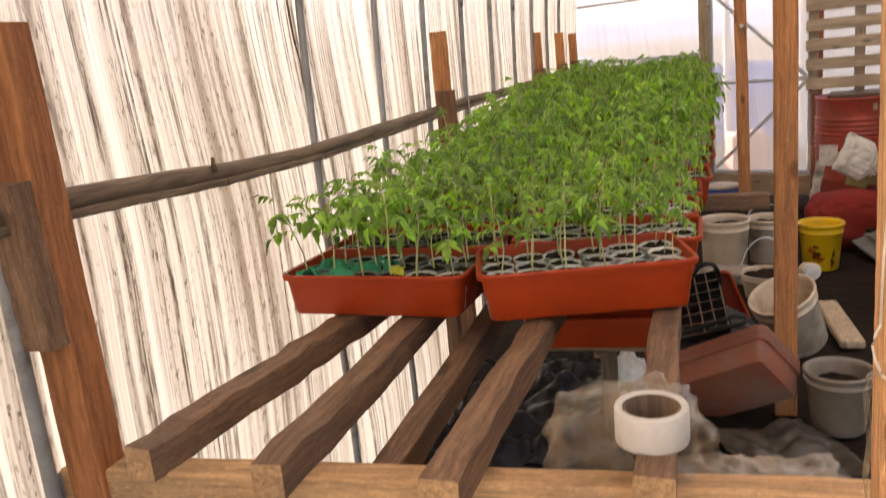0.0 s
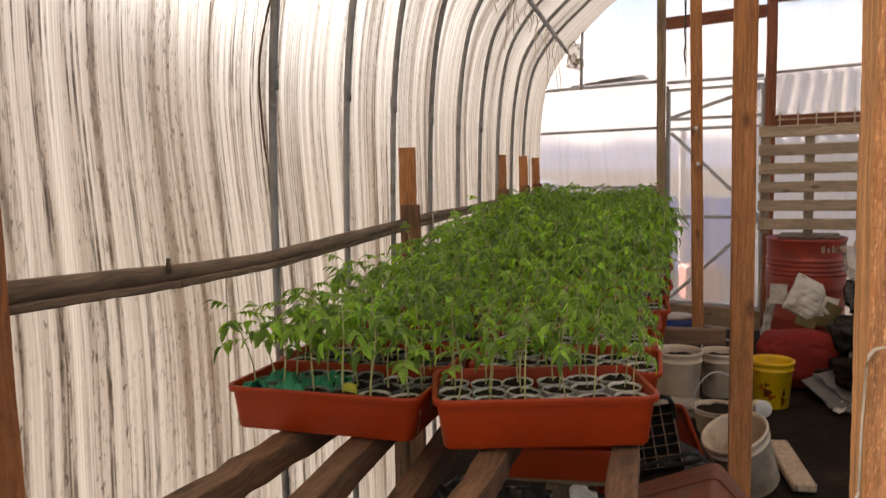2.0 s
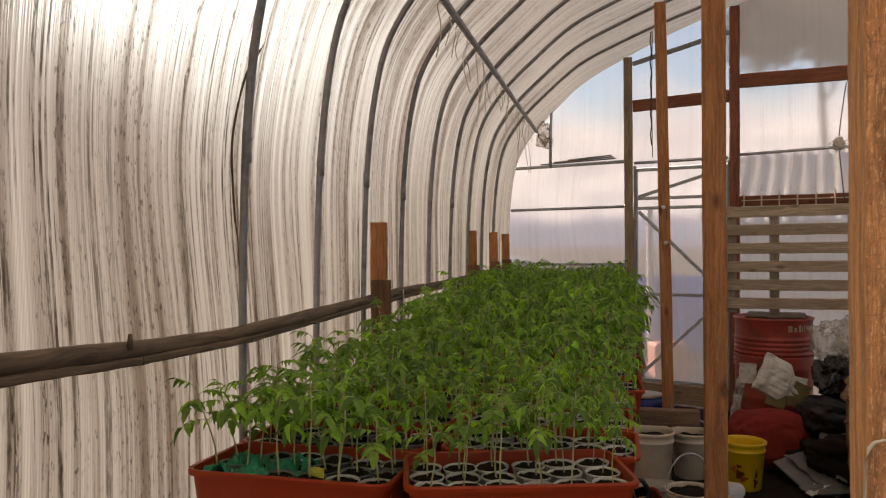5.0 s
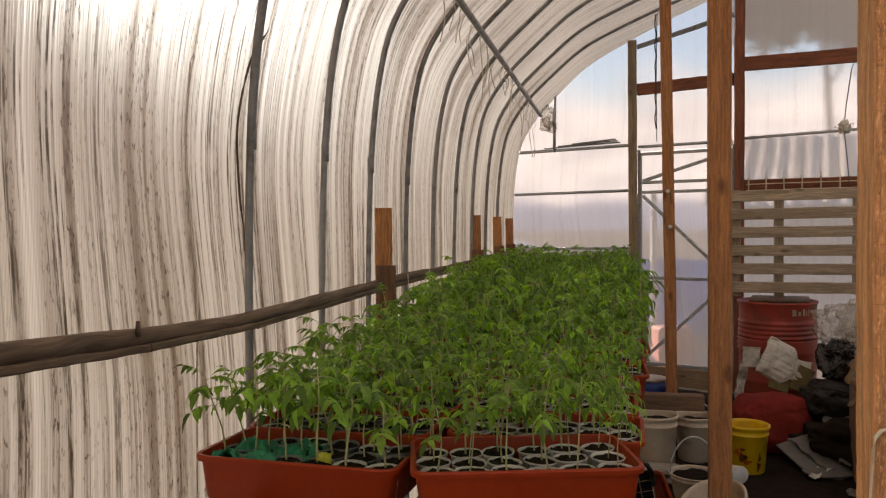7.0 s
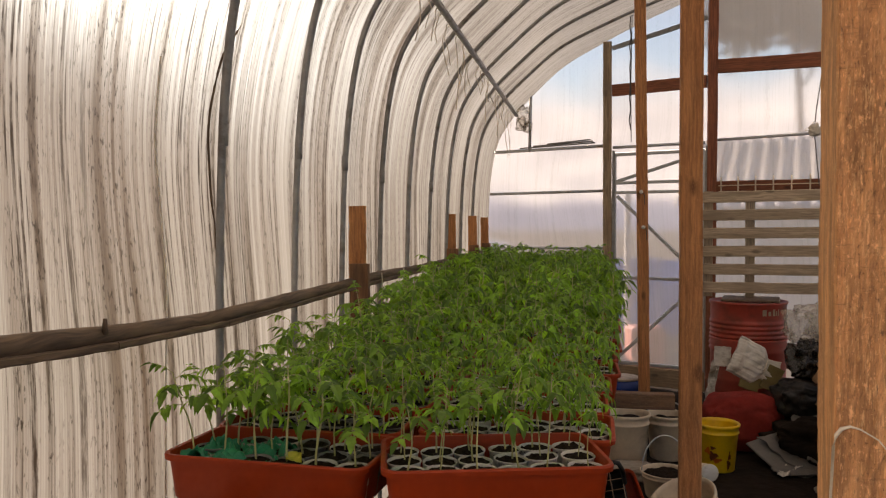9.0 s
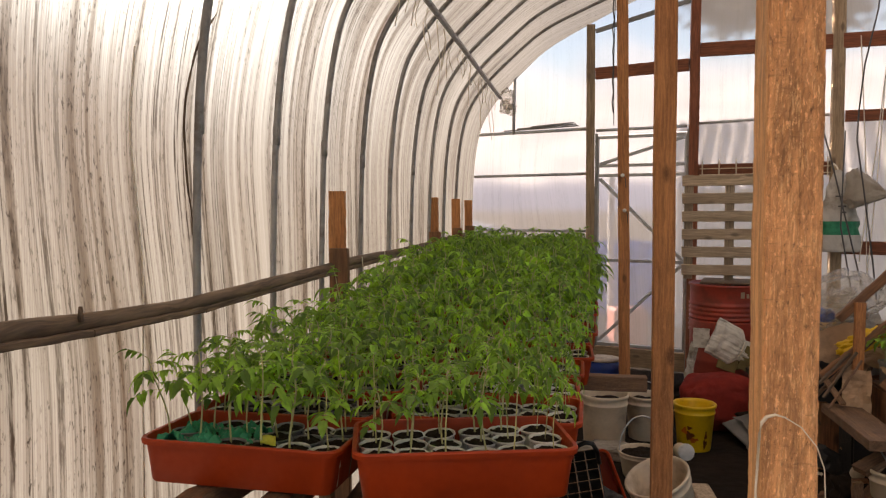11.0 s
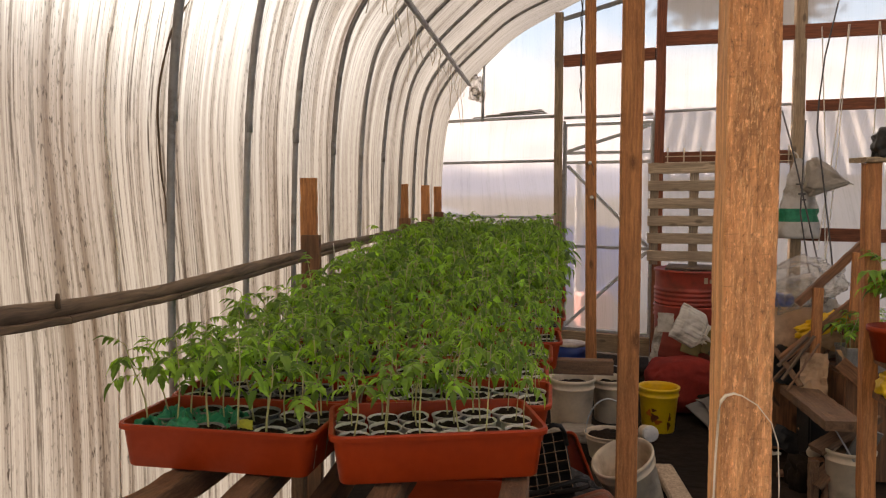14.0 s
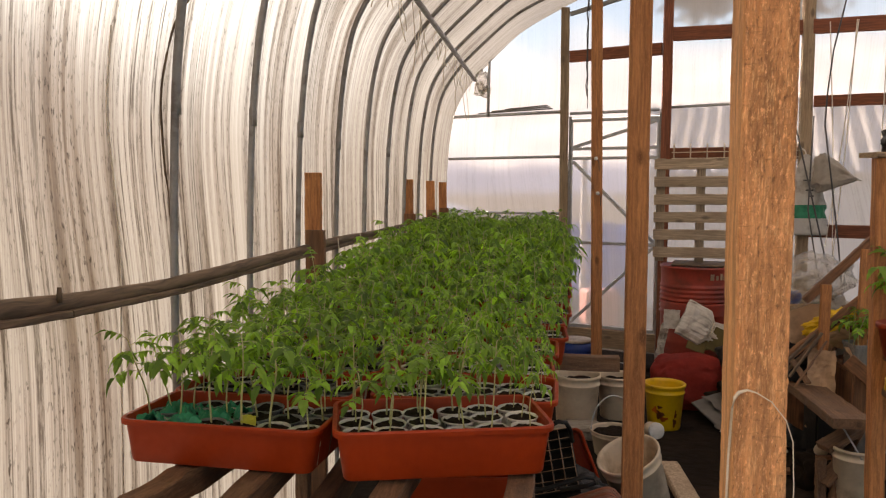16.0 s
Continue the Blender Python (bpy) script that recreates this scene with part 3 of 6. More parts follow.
def end_sheet(name, slope, y_at, x0, x1, z0, z1, label):
    """A flat end sheet, cut to the arch, in the plane y = y_at + slope * (x - 0.05)."""
    bm = bmesh.new()
    uvl = bm.loops.layers.uv.new("UVMap")
    n = 60
    cols = []
    for k in range(n + 1):
        x = x0 + (x1 - x0) * k / n
        top = min(z1, roof_z(x) if -1.064 < x < 2 * APEX_X + 1.064 else 1.7)
        cols.append([(bm.verts.new((x, y_at + slope * (x - 0.05), z)), x, z) for z in (z0, max(z0 + 0.01, top))])
    for a, c in zip(cols, cols[1:]):
        quad = (a[0], c[0], c[1], a[1])
        f = bm.faces.new([q[0] for q in quad])
        for loop, q in zip(f.loops, quad):
            loop[uvl].uv = (q[1], q[2])
    return put(name, mesh_of(name, bm, M_END), None, None, label, "wall", "", "structure")


XR = 2 * APEX_X + 1.085
end_sheet("wall_end", END_SLOPE, 7.52, -1.08, 0.085, -0.03, 4, "milky plastic end sheet with vague shapes behind")
end_sheet("wall_end", END_SLOPE, 7.52, 0.085, 0.87, 2.06, 4, "milky plastic end sheet above the door")
end_sheet("wall_end", END_SLOPE, 7.52, 0.87, XR, -0.03, 4, "milky plastic end sheet with vague shapes behind")
end_sheet("wall_back", 0.0, BACK_Y, -1.08, 0.2, -0.03, 4, "milky plastic end sheet behind the bench")
end_sheet("wall_back", 0.0, BACK_Y, 1.6, XR, -0.03, 4, "milky plastic end sheet behind the bench")
end_sheet("wall_back", 0.0, BACK_Y, 0.2, 1.6, 2.2, 4, "milky plastic sheet above the open doorway")


def rib(y, r=0.0125, joint=0.0):
    """A hoop under the sheets; below the joint's height it is a slightly thinner tube in a sleeve."""
    pts, radii = [], []
    for i, (x, z) in enumerate(ARCH):
        (xa, za), (xb, zb) = ARCH[max(0, i - 1)], ARCH[min(len(ARCH) - 1, i + 1)]
        ln = math.dist((xa, za), (xb, zb))
        pts.append((x + (zb - za) / ln * 0.018, y + 0.004 * math.sin(2.3 * z + 3 * y), z - (xb - xa) / ln * 0.018))
        radii.append(r if z > joint else r * 0.9)
    v, f = tube_data(pts, radii, 10, True, Vector((0, 1, 0)))
    hoop = put("hoop", data_mesh("hoop", v, f, M_STEEL, True), None, None, "dark steel hoop bent from floor to floor", "hoop", "steel hoops", "structure")
    if joint:
        x = shell_x(joint) + 0.018
        tube("sleeve", [(x, y, joint - 0.03), (x + 0.001, y, joint + 0.03)], r * 1.05, M_STEEL, hoop, 10)
        tube("screw", [(x, y, joint + 0.015), (x + 0.003, y + r * 1.3, joint + 0.015)], 0.003, M_ZINC, hoop, 6)
    return hoop


for y in HOOPS:
    rib(y, 0.0125, {2.25: 1.655, 2.80: 1.665, 3.31: 1.66, 3.88: 1.64, 5.03: 1.65}.get(y, 0.0))

# loose edges of the overlapping sheets
def sheet_edge(name, line, r, material, label):
    pts = smooth_profile(line, 4)
    tube(name, [(shell_x(z) + 0.004, y, z) for y, z in pts], r, material, None, 6, label, "seam", "", "structure")


sheet_edge("sheet_seam_1", [(2.33, 1.965), (2.30, 1.93), (2.245, 1.865), (2.205, 1.75), (2.193, 1.66), (2.205, 1.57), (2.222, 1.48), (2.243, 1.415), (2.25, 1.35)], [0.001] * 3 + [0.0032] * 24 + [0.002] * 6, M_BARK, "dark dirty edge of a loose plastic sheet")
# pale tube standing in for the glint of light along a seam
sheet_edge("sheet_seam_2", [(1.945, 1.80), (1.942, 1.70), (1.94, 1.607), (1.962, 1.50), (1.985, 1.38), (2.003, 1.25), (2.0, 1.1), (1.995, 0.9), (1.99, 0.6)], 0.0022, M_TWINE, "pale line standing in for the glint where two sheets overlap")

# ground and floor
FLOOR_N = 70
bm = bmesh.new()
rows = []
for j in range(FLOOR_N + 1):
    y = BACK_Y + (8.2 - BACK_Y) * j / FLOOR_N
    row = []
    for i in range(FLOOR_N + 1):
        x = -1.2 + (XR + 1.3) * i / FLOOR_N
        row.append(bm.verts.new((x, y, 0.018 * noise.noise(Vector((x * 2.2, y * 2.2, 0))) + 0.010 * noise.noise(Vector((x * 8, y * 8, 3))) - 0.005)))
    rows.append(row)
for a, c in zip(rows, rows[1:]):
    for k in range(FLOOR_N):
        bm.faces.new((a[k], a[k + 1], c[k + 1], c[k]))
put("floor", mesh_of("floor", bm, M_FLOOR, True), None, None, "dark trodden soil floor with crumbs", "floor", "", "structure")
bm = bmesh.new()
bmesh.ops.create_grid(bm, x_segments=24, y_segments=24, size=900)
put("ground", mesh_of("ground", bm, M_OUT), None, Matrix.Translation((0, 0, -0.06)), "dry pale ground outside", "ground", "", "structure")


# ---- end wall timber and steel ----
def wall_pt(x, z, proud=0.035):
    return (x, end_y(x) - proud, z)


def wall_board(name, x0, z0, x1, z1, w, material, label, category="board", d=0.04, proud=0.035, group=""):
    return beam(name, wall_pt(x0, z0, proud), wall_pt(x1, z1, proud), d if abs(x1 - x0) > abs(z1 - z0) else w, w if abs(x1 - x0) > abs(z1 - z0) else d, material, None, label, category, group, "structure", seed=int(100 * x0 + 37 * z0))


wall_board("post_end_1", 0.055, 0, 0.045, 3.03, 0.075, M_PALE, "weathered wooden post of the end wall", "post", 0.06)
wall_board("post_end_2", 0.885, 0, 0.895, 3.33, 0.075, M_RED, "red-brown wooden post beside the door", "post", 0.06)
wall_board("post_end_3", 1.90, 0, 1.89, 3.49, 0.085, M_PALE, "pale wooden post of the end wall", "post", 0.06)
wall_board("crossbar_1", 0.092, 2.60, 0.848, 2.605, 0.10, M_RED, "red-brown crossbar above the door", "crossbar")
wall_board("crossbar_2", 0.935, 2.715, 4.2, 2.60, 0.11, M_RED, "red-brown crossbar of the end wall", "crossbar")
wall_board("crossbar_3", 1.945, 2.11, 4.2, 2.09, 0.085, M_RED, "red-brown crossbar of the end wall", "crossbar")
wall_board("crossbar_4", 1.945, 1.11, 4.2, 1.115, 0.10, M_RED, "red-brown crossbar of the end wall", "crossbar")
wall_board("crossbar_5", 0.93, 1.725, 1.85, 1.72, 0.10, M_RED, "red-brown board behind a wire grid", "crossbar")
wall_board("brace_end", 0.09, 2.97, 0.85, 3.13, 0.035, M_STEEL, "thin dark brace under the arch", "brace", 0.03)
for i, (x0, z0, x1, z1, r) in enumerate(((-1.0, 2.115, 0.015, 2.12, 0.015), (0.10, 2.10, 0.84, 2.10, 0.013), (0.93, 2.115, 1.85, 2.13, 0.012), (-1.05, 1.715, 0.012, 1.72, 0.013), (-1.05, 1.2, 0.012, 1.205, 0.012), (-1.05, 0.55, 0.012, 0.55, 0.012))):
    tube("rail_end_%d" % (i + 1), [wall_pt(x0, z0, 0.02), wall_pt(x1, z1, 0.02)], r, M_ZINC, None, 8, "grey steel tube across the end wall", "tube", "", "structure")
tube("upright_end", [wall_pt(-0.66, 2.1, 0.03), wall_pt(-0.65, 2.66, 0.03)], 0.016, M_ZINC, None, 6, "short steel upright of the end wall", "tube", "", "structure")
for k in range(3):
    tube("rod", [wall_pt(-0.75 + 0.13 * k, 2.136 + 0.012 * k, 0.05 + 0.012 * k), wall_pt(-0.06 - 0.02 * k, 2.15 + 0.014 * k, 0.05 + 0.012 * k)], 0.007, M_STEEL, None, 6, "thin rod laid on the steel tube", "rod", "rods on the tube")

for k, (x, z, w, h) in enumerate(((-0.70, 2.43, 0.05, 0.10), (-0.74, 2.36, 0.045, 0.06), (-0.69, 2.33, 0.035, 0.05))):
    put("film_scrap", mesh_of("film_scrap", rough_blob_bm(w, 0.02, h, 90 + k, 0.5, 4, 0.0, 3.2), M_HAZEFILM, True), None, pose(x, end_y(x) - 0.06, z - h, 0, 12 * k - 10, 10), "crumpled clear film stuffed in the corner under the purlin", "film", "film scraps at the end wall")
# door
DX0, DX1, DZ0, DZ1 = 0.115, 0.838, 0.20, 2.035
door = thing("door_1", wall_pt(0.48, 0.2, 0.0), "closed steel-framed door with milky plastic panels", "door", "", "structure")
for name, a, b in (("stile", (DX0, DZ0), (DX0, DZ1)), ("stile", (DX1, DZ0), (DX1, DZ1)), ("door_rail", (DX0, DZ0), (DX1, DZ0)), ("door_rail", (DX0, DZ1), (DX1, DZ1)),
                   ("door_rail", (DX0, 1.785), (DX1, 1.785)), ("door_rail", (DX0, 1.70), (DX1, 1.70)), ("door_rail", (DX0, 0.95), (DX1, 0.95)),
                   ("diagonal", (DX0 + 0.02, 1.80), (DX1 - 0.02, 2.01)), ("diagonal", (DX0 + 0.02, 1.67), (DX1 - 0.02, 0.97)), ("diagonal", (DX1 - 0.02, 0.93), (DX0 + 0.02, 0.23))):
    m, length = along(wall_pt(*a, 0.02), wall_pt(*b, 0.02))
    put(name, mesh_of(name, board_bm(length, 0.026, 0.026, 3, 0.0004, 3), M_ZINC), door, m)
for z0, z1 in ((DZ0, 0.95), (0.95, 1.70), (1.70, 1.785), (1.785, DZ1)):
    bm = bmesh.new()
    uvl = bm.loops.layers.uv.new("UVMap")
    quad = [(DX0, z0), (DX1, z0), (DX1, z1), (DX0, z1)]
    f = bm.faces.new([bm.verts.new(wall_pt(x, z, 0.004)) for x, z in quad])
    for loop, (x, z) in zip(f.loops, quad):
        loop[uvl].uv = (x, z)
    part("panel", bm, M_END, door)
wall_board("door_sill", 0.10, 0.10, 0.85, 0.10, 0.16, M_PALE, "pale board below the door", "sill", 0.04)

wall_board("jamb_end_1", 0.103, 0.0, 0.101, 2.07, 0.026, M_STEEL, "dark narrow door jamb", "jamb", 0.03)
wall_board("jamb_end_2", 0.86, 0.0, 0.86, 2.07, 0.04, M_STEEL, "dark narrow door jamb", "jamb", 0.03)

# side rail with a lath under it, purlin
def rail_z(y):
    return 1.176 + 0.024 * min(1.6, max(0.0, (2.2 - y) / 0.7) ** 1.7) + 0.004 * math.sin(2.1 * y)


rail_m, rail_len = along((-1.045, -1.6, 1.172), (-1.045, 7.7, 1.172))
pts, radii = [], []
for k in range(80):
    y = -1.6 + rail_len * k / 79
    pts.append(rail_m.inverted() @ Vector((-1.045 + 0.006 * math.sin(3 * y), y, rail_z(y))))
    radii.append(0.0218 - 0.0007 * y + 0.0018 * math.sin(5.3 * y) + 0.001 * math.sin(17 * y))
tube("side_rail", pts, radii, M_BARK, None, 10, "dark weathered wooden pole along the side wall", "rail", "", "structure", rail_m)
for k, (y0, y1) in enumerate(((-1.6, 0.2), (0.2, 1.2), (1.2, 1.72), (1.72, 2.22), (2.22, 3.36), (3.48, 5.6), (5.7, 7.6))):
    beam("rail_lath_%d" % (k + 1), (-1.030, y0, rail_z(y0) - 0.0205), (-1.030, y1 - 0.002, rail_z(y1) - 0.0205), 0.018, 0.016, M_BARK, None, "narrow dark lath under the side pole", "lath", "", "structure", seed=40 + k, wobble=0.001)
tube("rail_peg", [(-1.03, 1.685, 1.195), (-1.028, 1.683, 1.226)], [0.007, 0.004], M_BARK, None, 6, "short dark peg on the side rail", "peg", "", "structure")
tube("purlin", [(-0.785, -2.0, 2.435), (-0.785, 2.5, 2.44), (-0.785, 7.74, 2.445)], 0.017, M_STEEL, None, 8, "dark steel purlin under the hoops", "purlin", "", "structure")

# ---- posts ----
beam("post_hooks", (0.295, 6.1, 0), (0.245, 6.1, 3.1), 0.078, 0.05, M_ORANGE, None, "orange-brown sawn post with two insulators", "post", "aisle posts", "structure", 1)
beam("post_aisle", (0.258, 3.1, 0), (0.251, 3.1, 3.1), 0.074, 0.05, M_ORANGE, None, "orange-brown sawn post beside the bench", "post", "aisle posts", "structure", 2)
def rough_post_bm(length, w, d, fine0, fine1):
    """A post sawn and splintered: torn fibres on its faces and uneven corners, close-meshed between fine0 and fine1."""
    bm = bmesh.new()
    zs = [fine0 * k / 12 for k in range(12)] + [fine0 + 0.005 * k for k in range(int((fine1 - fine0) / 0.005))] + [fine1 + (length - fine1) * k / 16 for k in range(17)]
    edge = []
    for (x0, y0), (x1, y1) in (((-1, -1), (1, -1)), ((1, -1), (1, 1)), ((1, 1), (-1, 1)), ((-1, 1), (-1, -1))):
        edge += [(x0 + (x1 - x0) * k / 26, y0 + (y1 - y0) * k / 26) for k in range(26)]
    rings = []
    for z in zs:
        ring = []
        for ex, ey in edge:
            p = Vector((ex * w / 2, ey * d / 2, z))
            n = Vector((ex if abs(ex) > 0.999 else 0, ey if abs(ey) > 0.999 else 0, 0)).normalized()
            q = Vector((p.x * 1.0, p.y, p.z * 0.28))
            corner = abs(ex) > 0.93 and abs(ey) > 0.93
            torn = 1.0 if abs(ey) > 0.999 and ex > -0.97 else 0.3
            k = 0.0017 * noise.noise(q * 260) + 0.0011 * noise.noise(q * 520 + Vector((3, 1, 2))) - 0.0016 * max(0.0, noise.noise(q * 150 + Vector((7, 7, 7))) - 0.25) * 2
            wave = 0.0018 * noise.noise(Vector((ex * 0.4, ey * 0.4, z * 9)))
            p += n * (k * torn + wave)
            if corner:
                p -= n * (0.0022 + 0.0022 * noise.noise(Vector((ex * 3, ey * 3, z * 24))))
            ring.append(bm.verts.new(p))
        rings.append(ring)
    for a, c in zip(rings, rings[1:]):
        for i in range(len(a)):
            j = (i + 1) % len(a)
            f = bm.faces.new((a[i], a[j], c[j], c[i]))
            f.material_index = 1 if i >= 78 else 0
    bm.faces.new(rings[0][::-1])
    bm.faces.new(rings[-1])
    return bm


post_m, post_len = along((0.1765, 1.078, 0), (0.1635, 1.078, 3.05))
put("post_near", mesh_of("post_near", rough_post_bm(post_len, 0.0545, 0.055, 0.85, 1.85), [M_ROUGH, M_SAWN]), None, post_m, "rough-sawn pine post with splintered face", "post", "aisle posts", "structure")

# ---- the bench ----
bench = thing("bench", (-0.45, 4.0, 0), "long slatted wooden bench of weathered beams on posts", "bench")
beam("front_beam", (-1.10, 1.195, 0.728), (0.20, 1.275, 0.728), 0.055, 0.075, M_FRONT, bench, "pale sawn front beam", seed=3)
for p0, p1 in (((-0.91, 1.16, 0.792), (-0.74, 2.5, 0.792)), ((-0.66, 1.14, 0.792), (-0.645, 3.035, 0.792)), ((-0.385, 1.13, 0.792), (-0.33, 3.035, 0.792)), ((-0.10, 1.17, 0.792), (-0.108, 3.035, 0.792)),
               ((-0.85, 2.52, 0.792), (-0.85, 7.1, 0.792)), ((-0.62, 3.105, 0.792), (-0.62, 7.1, 0.792)), ((-0.36, 3.105, 0.792), (-0.36, 7.1, 0.792)), ((-0.11, 3.105, 0.792), (-0.11, 7.1, 0.792))):
    beam("bearer", p0, p1, 0.056, 0.06, [M_BENCH, M_FRONT], bench, seed=int(p0[0] * -100), wobble=0.0036, cuts=26)
beam("bearer", (-0.535, 1.255, 0.715), (-0.505, 3.03, 0.79), 0.05, 0.06, M_BENCH, bench)
beam("bearer", (-0.49, 1.24, 0.62), (-0.45, 3.05, 0.60), 0.05, 0.06, M_BENCH, bench)
for y, x1 in ((3.07, 0.20), (5.2, 0.0), (7.0, 0.0)):
    zc = 0.806 if y < 4 else 0.735
    beam("cross_beam", (-1.03, y - 0.02, zc), (x1, y, zc), 0.05, 0.052, M_BENCH, bench, seed=int(y * 10))
for y in (1.235, 3.1, 5.2, 7.0):
    for x in (-1.0, 0.03):
        if x < 0 or y > 6:
            beam("leg", (x, y + 0.05, 0), (x, y + 0.05, 0.705), 0.05, 0.05, M_BENCH, bench)
left_post = thing("corner_post", (-0.98, 1.19, 0), "orange-brown corner post with a grey cleat nailed on", "post")
beam("post", (-1.026, 1.20, 0), (-1.036, 1.19, 1.50), 0.07, 0.065, M_POST, left_post, seed=11)
beam("cleat", (-1.034, 1.146, 1.0), (-1.036, 1.138, 1.265), 0.07, 0.042, M_BENCH, left_post, "grey cleat board")
for y, top in ((3.42, 1.492), (5.62, 1.49), (6.62, 1.49), (7.35, 1.485)):
    st = thing("stake", (-1.02, y, 0), "orange pine stake rising from the bench edge", "stake", "stakes by the side wall")
    beam("upper_stake", (-1.03, y, 0.9), (-1.035, y + 0.01, top), 0.068, 0.03, M_ORANGE, st, "fresh orange upper end", seed=int(y * 7))
    beam("lower_stake", (-1.012, y - 0.035, 0), (-1.015, y - 0.03, 1.255), 0.078, 0.036, M_BROWN, st, seed=int(y * 9))


# ---- seedling trays ----
def rounded_rect(w, d, r, z, n=5):
    out = []
    for cx, cy, a0 in ((w / 2 - r, d / 2 - r, 0), (-w / 2 + r, d / 2 - r, 90), (-w / 2 + r, -d / 2 + r, 180), (w / 2 - r, -d / 2 + r, 270)):
        for k in range(n + 1):
            a = radians(a0 + 90 * k / n)
            out.append((cx + r * math.cos(a), cy + r * math.sin(a), z))
    return out


def loops_bm(loops, first_cap=False, last_cap=False):
    """Skin between closed outlines of equal length."""
    bm = bmesh.new()
    rings = [[bm.verts.new(p) for p in lp] for lp in loops]
    for a, c in zip(rings, rings[1:]):
        for k in range(len(a)):
            j = (k + 1) % len(a)
            bm.faces.new((a[k], a[j], c[j], c[k]))
    if first_cap:
        bm.faces.new(rings[0][::-1])
    if last_cap:
        bm.faces.new(rings[-1])
    return bm


TW, TD, TH, TT = 0.465, 0.262, 0.098, 0.05


def tray_body_bm():
    """The tapered hollow body of a tray, standing on z = 0."""
    return loops_bm([rounded_rect(TW - TT, TD - 0.036, 0.02, 0.0), rounded_rect(TW - TT + 0.006, TD - 0.030, 0.022, 0.004), rounded_rect(TW - 0.018, TD - 0.018, 0.03, TH - 0.010),
                     rounded_rect(TW - 0.023, TD - 0.023, 0.027, TH - 0.009), rounded_rect(TW - TT - 0.008, TD - 0.044, 0.018, 0.005)], True, True)


def tray_rim_bm():
    """The rolled rim that caps the body."""
    lp = [rounded_rect(TW - 0.016, TD - 0.016, 0.03, TH - 0.013), rounded_rect(TW - 0.002, TD - 0.002, 0.034, TH - 0.013), rounded_rect(TW, TD, 0.035, TH - 0.004), rounded_rect(TW - 0.005, TD - 0.005, 0.033, TH),
          rounded_rect(TW - 0.019, TD - 0.019, 0.028, TH - 0.001), rounded_rect(TW - 0.0225, TD - 0.0225, 0.0265, TH - 0.009)]
    return loops_bm(lp + [lp[0]])


def tray_meshes(material):
    out = []
    for name, bm in (("body", tray_body_bm()), ("rim", tray_rim_bm())):
        bmesh.ops.remove_doubles(bm, verts=bm.verts[:], dist=0.00001)
        me = mesh_of(name, bm, material, True)
        me.set_sharp_from_angle(angle=radians(38))
        out.append(me)
    return out


TRAY, TRAY_DUST, TRAY_GREY = tray_meshes(M_TRAY), tray_meshes(M_TRAYDUST), tray_meshes(M_GREYCUP)


def put_tray(m, meshes, label, group="", name="seedling_tray"):
    root = thing(name, m, label, "tray", group)
    for me in meshes:
        put(me.name.split(".")[0], me, root, m)
    return root


def cup_bm(r=0.0362, h=0.077):
    return lathe_bm([(0, 0.0), (r * 0.70, 0.0), (r * 0.72, 0.003), (r * 0.96, h - 0.005), (r * 1.01, h - 0.004), (r * 1.02, h - 0.001), (r * 1.0, h), (r * 0.955, h - 0.003), (r * 0.88, h * 0.55)], 18)


def soil_bm(r=0.0345, z=0.0725, seed=0):
    bm = lathe_bm([(r * 0.94, z - 0.012), (r, z - 0.002), (r * 0.85, z), (r * 0.62, z + 0.002), (r * 0.35, z + 0.003), (0, z + 0.003)], 16)
    for v in bm.verts:
        v.co.z += 0.009 * noise.noise(v.co * 95 + Vector((seed * 3.1, 0, 0)))
    return bm


CUP_WHITE = mesh_of("cup", cup_bm(), M_WHITECUP, True)
CUP_GREY = mesh_of("cup", cup_bm(), M_GREYCUP, True)
SOILS = [mesh_of("soil", soil_bm(seed=k), M_SOIL) for k in range(3)]


def leaflet(verts, faces, base, way, side, up, length, width, droop):
    """A lobed leaflet folded along its midrib and bent down."""
    b = len(verts)
    prof = ((0.0, 0.05), (0.20, 0.58), (0.34, 0.50), (0.48, 0.62), (0.66, 0.38), (0.78, 0.36), (1.0, 0.0))
    mids = (0.0, 0.26, 0.55, 0.80, 1.0)

    def spot(s, w):
        return base + way * (length * s) + side * (width * w) + up * (abs(w) * width * 0.28 - droop * length * s * s)

    for s in mids:
        verts.append(spot(s, 0.0))
    for sg in (1, -1):
        k = len(verts)
        for s, w in prof[1:-1]:
            verts.append(spot(s - 0.04, sg * w))
        o = [k + i for i in range(5)]
        tris = [(b, o[0], b + 1), (b + 1, o[0], o[1]), (b + 1, o[1], o[2]), (b + 1, o[2], b + 2), (b + 2, o[2], o[3]), (b + 2, o[3], o[4]), (b + 2, o[4], b + 3), (b + 3, o[4], b + 4)]
        faces.extend(t if sg < 0 else t[::-1] for t in tris)


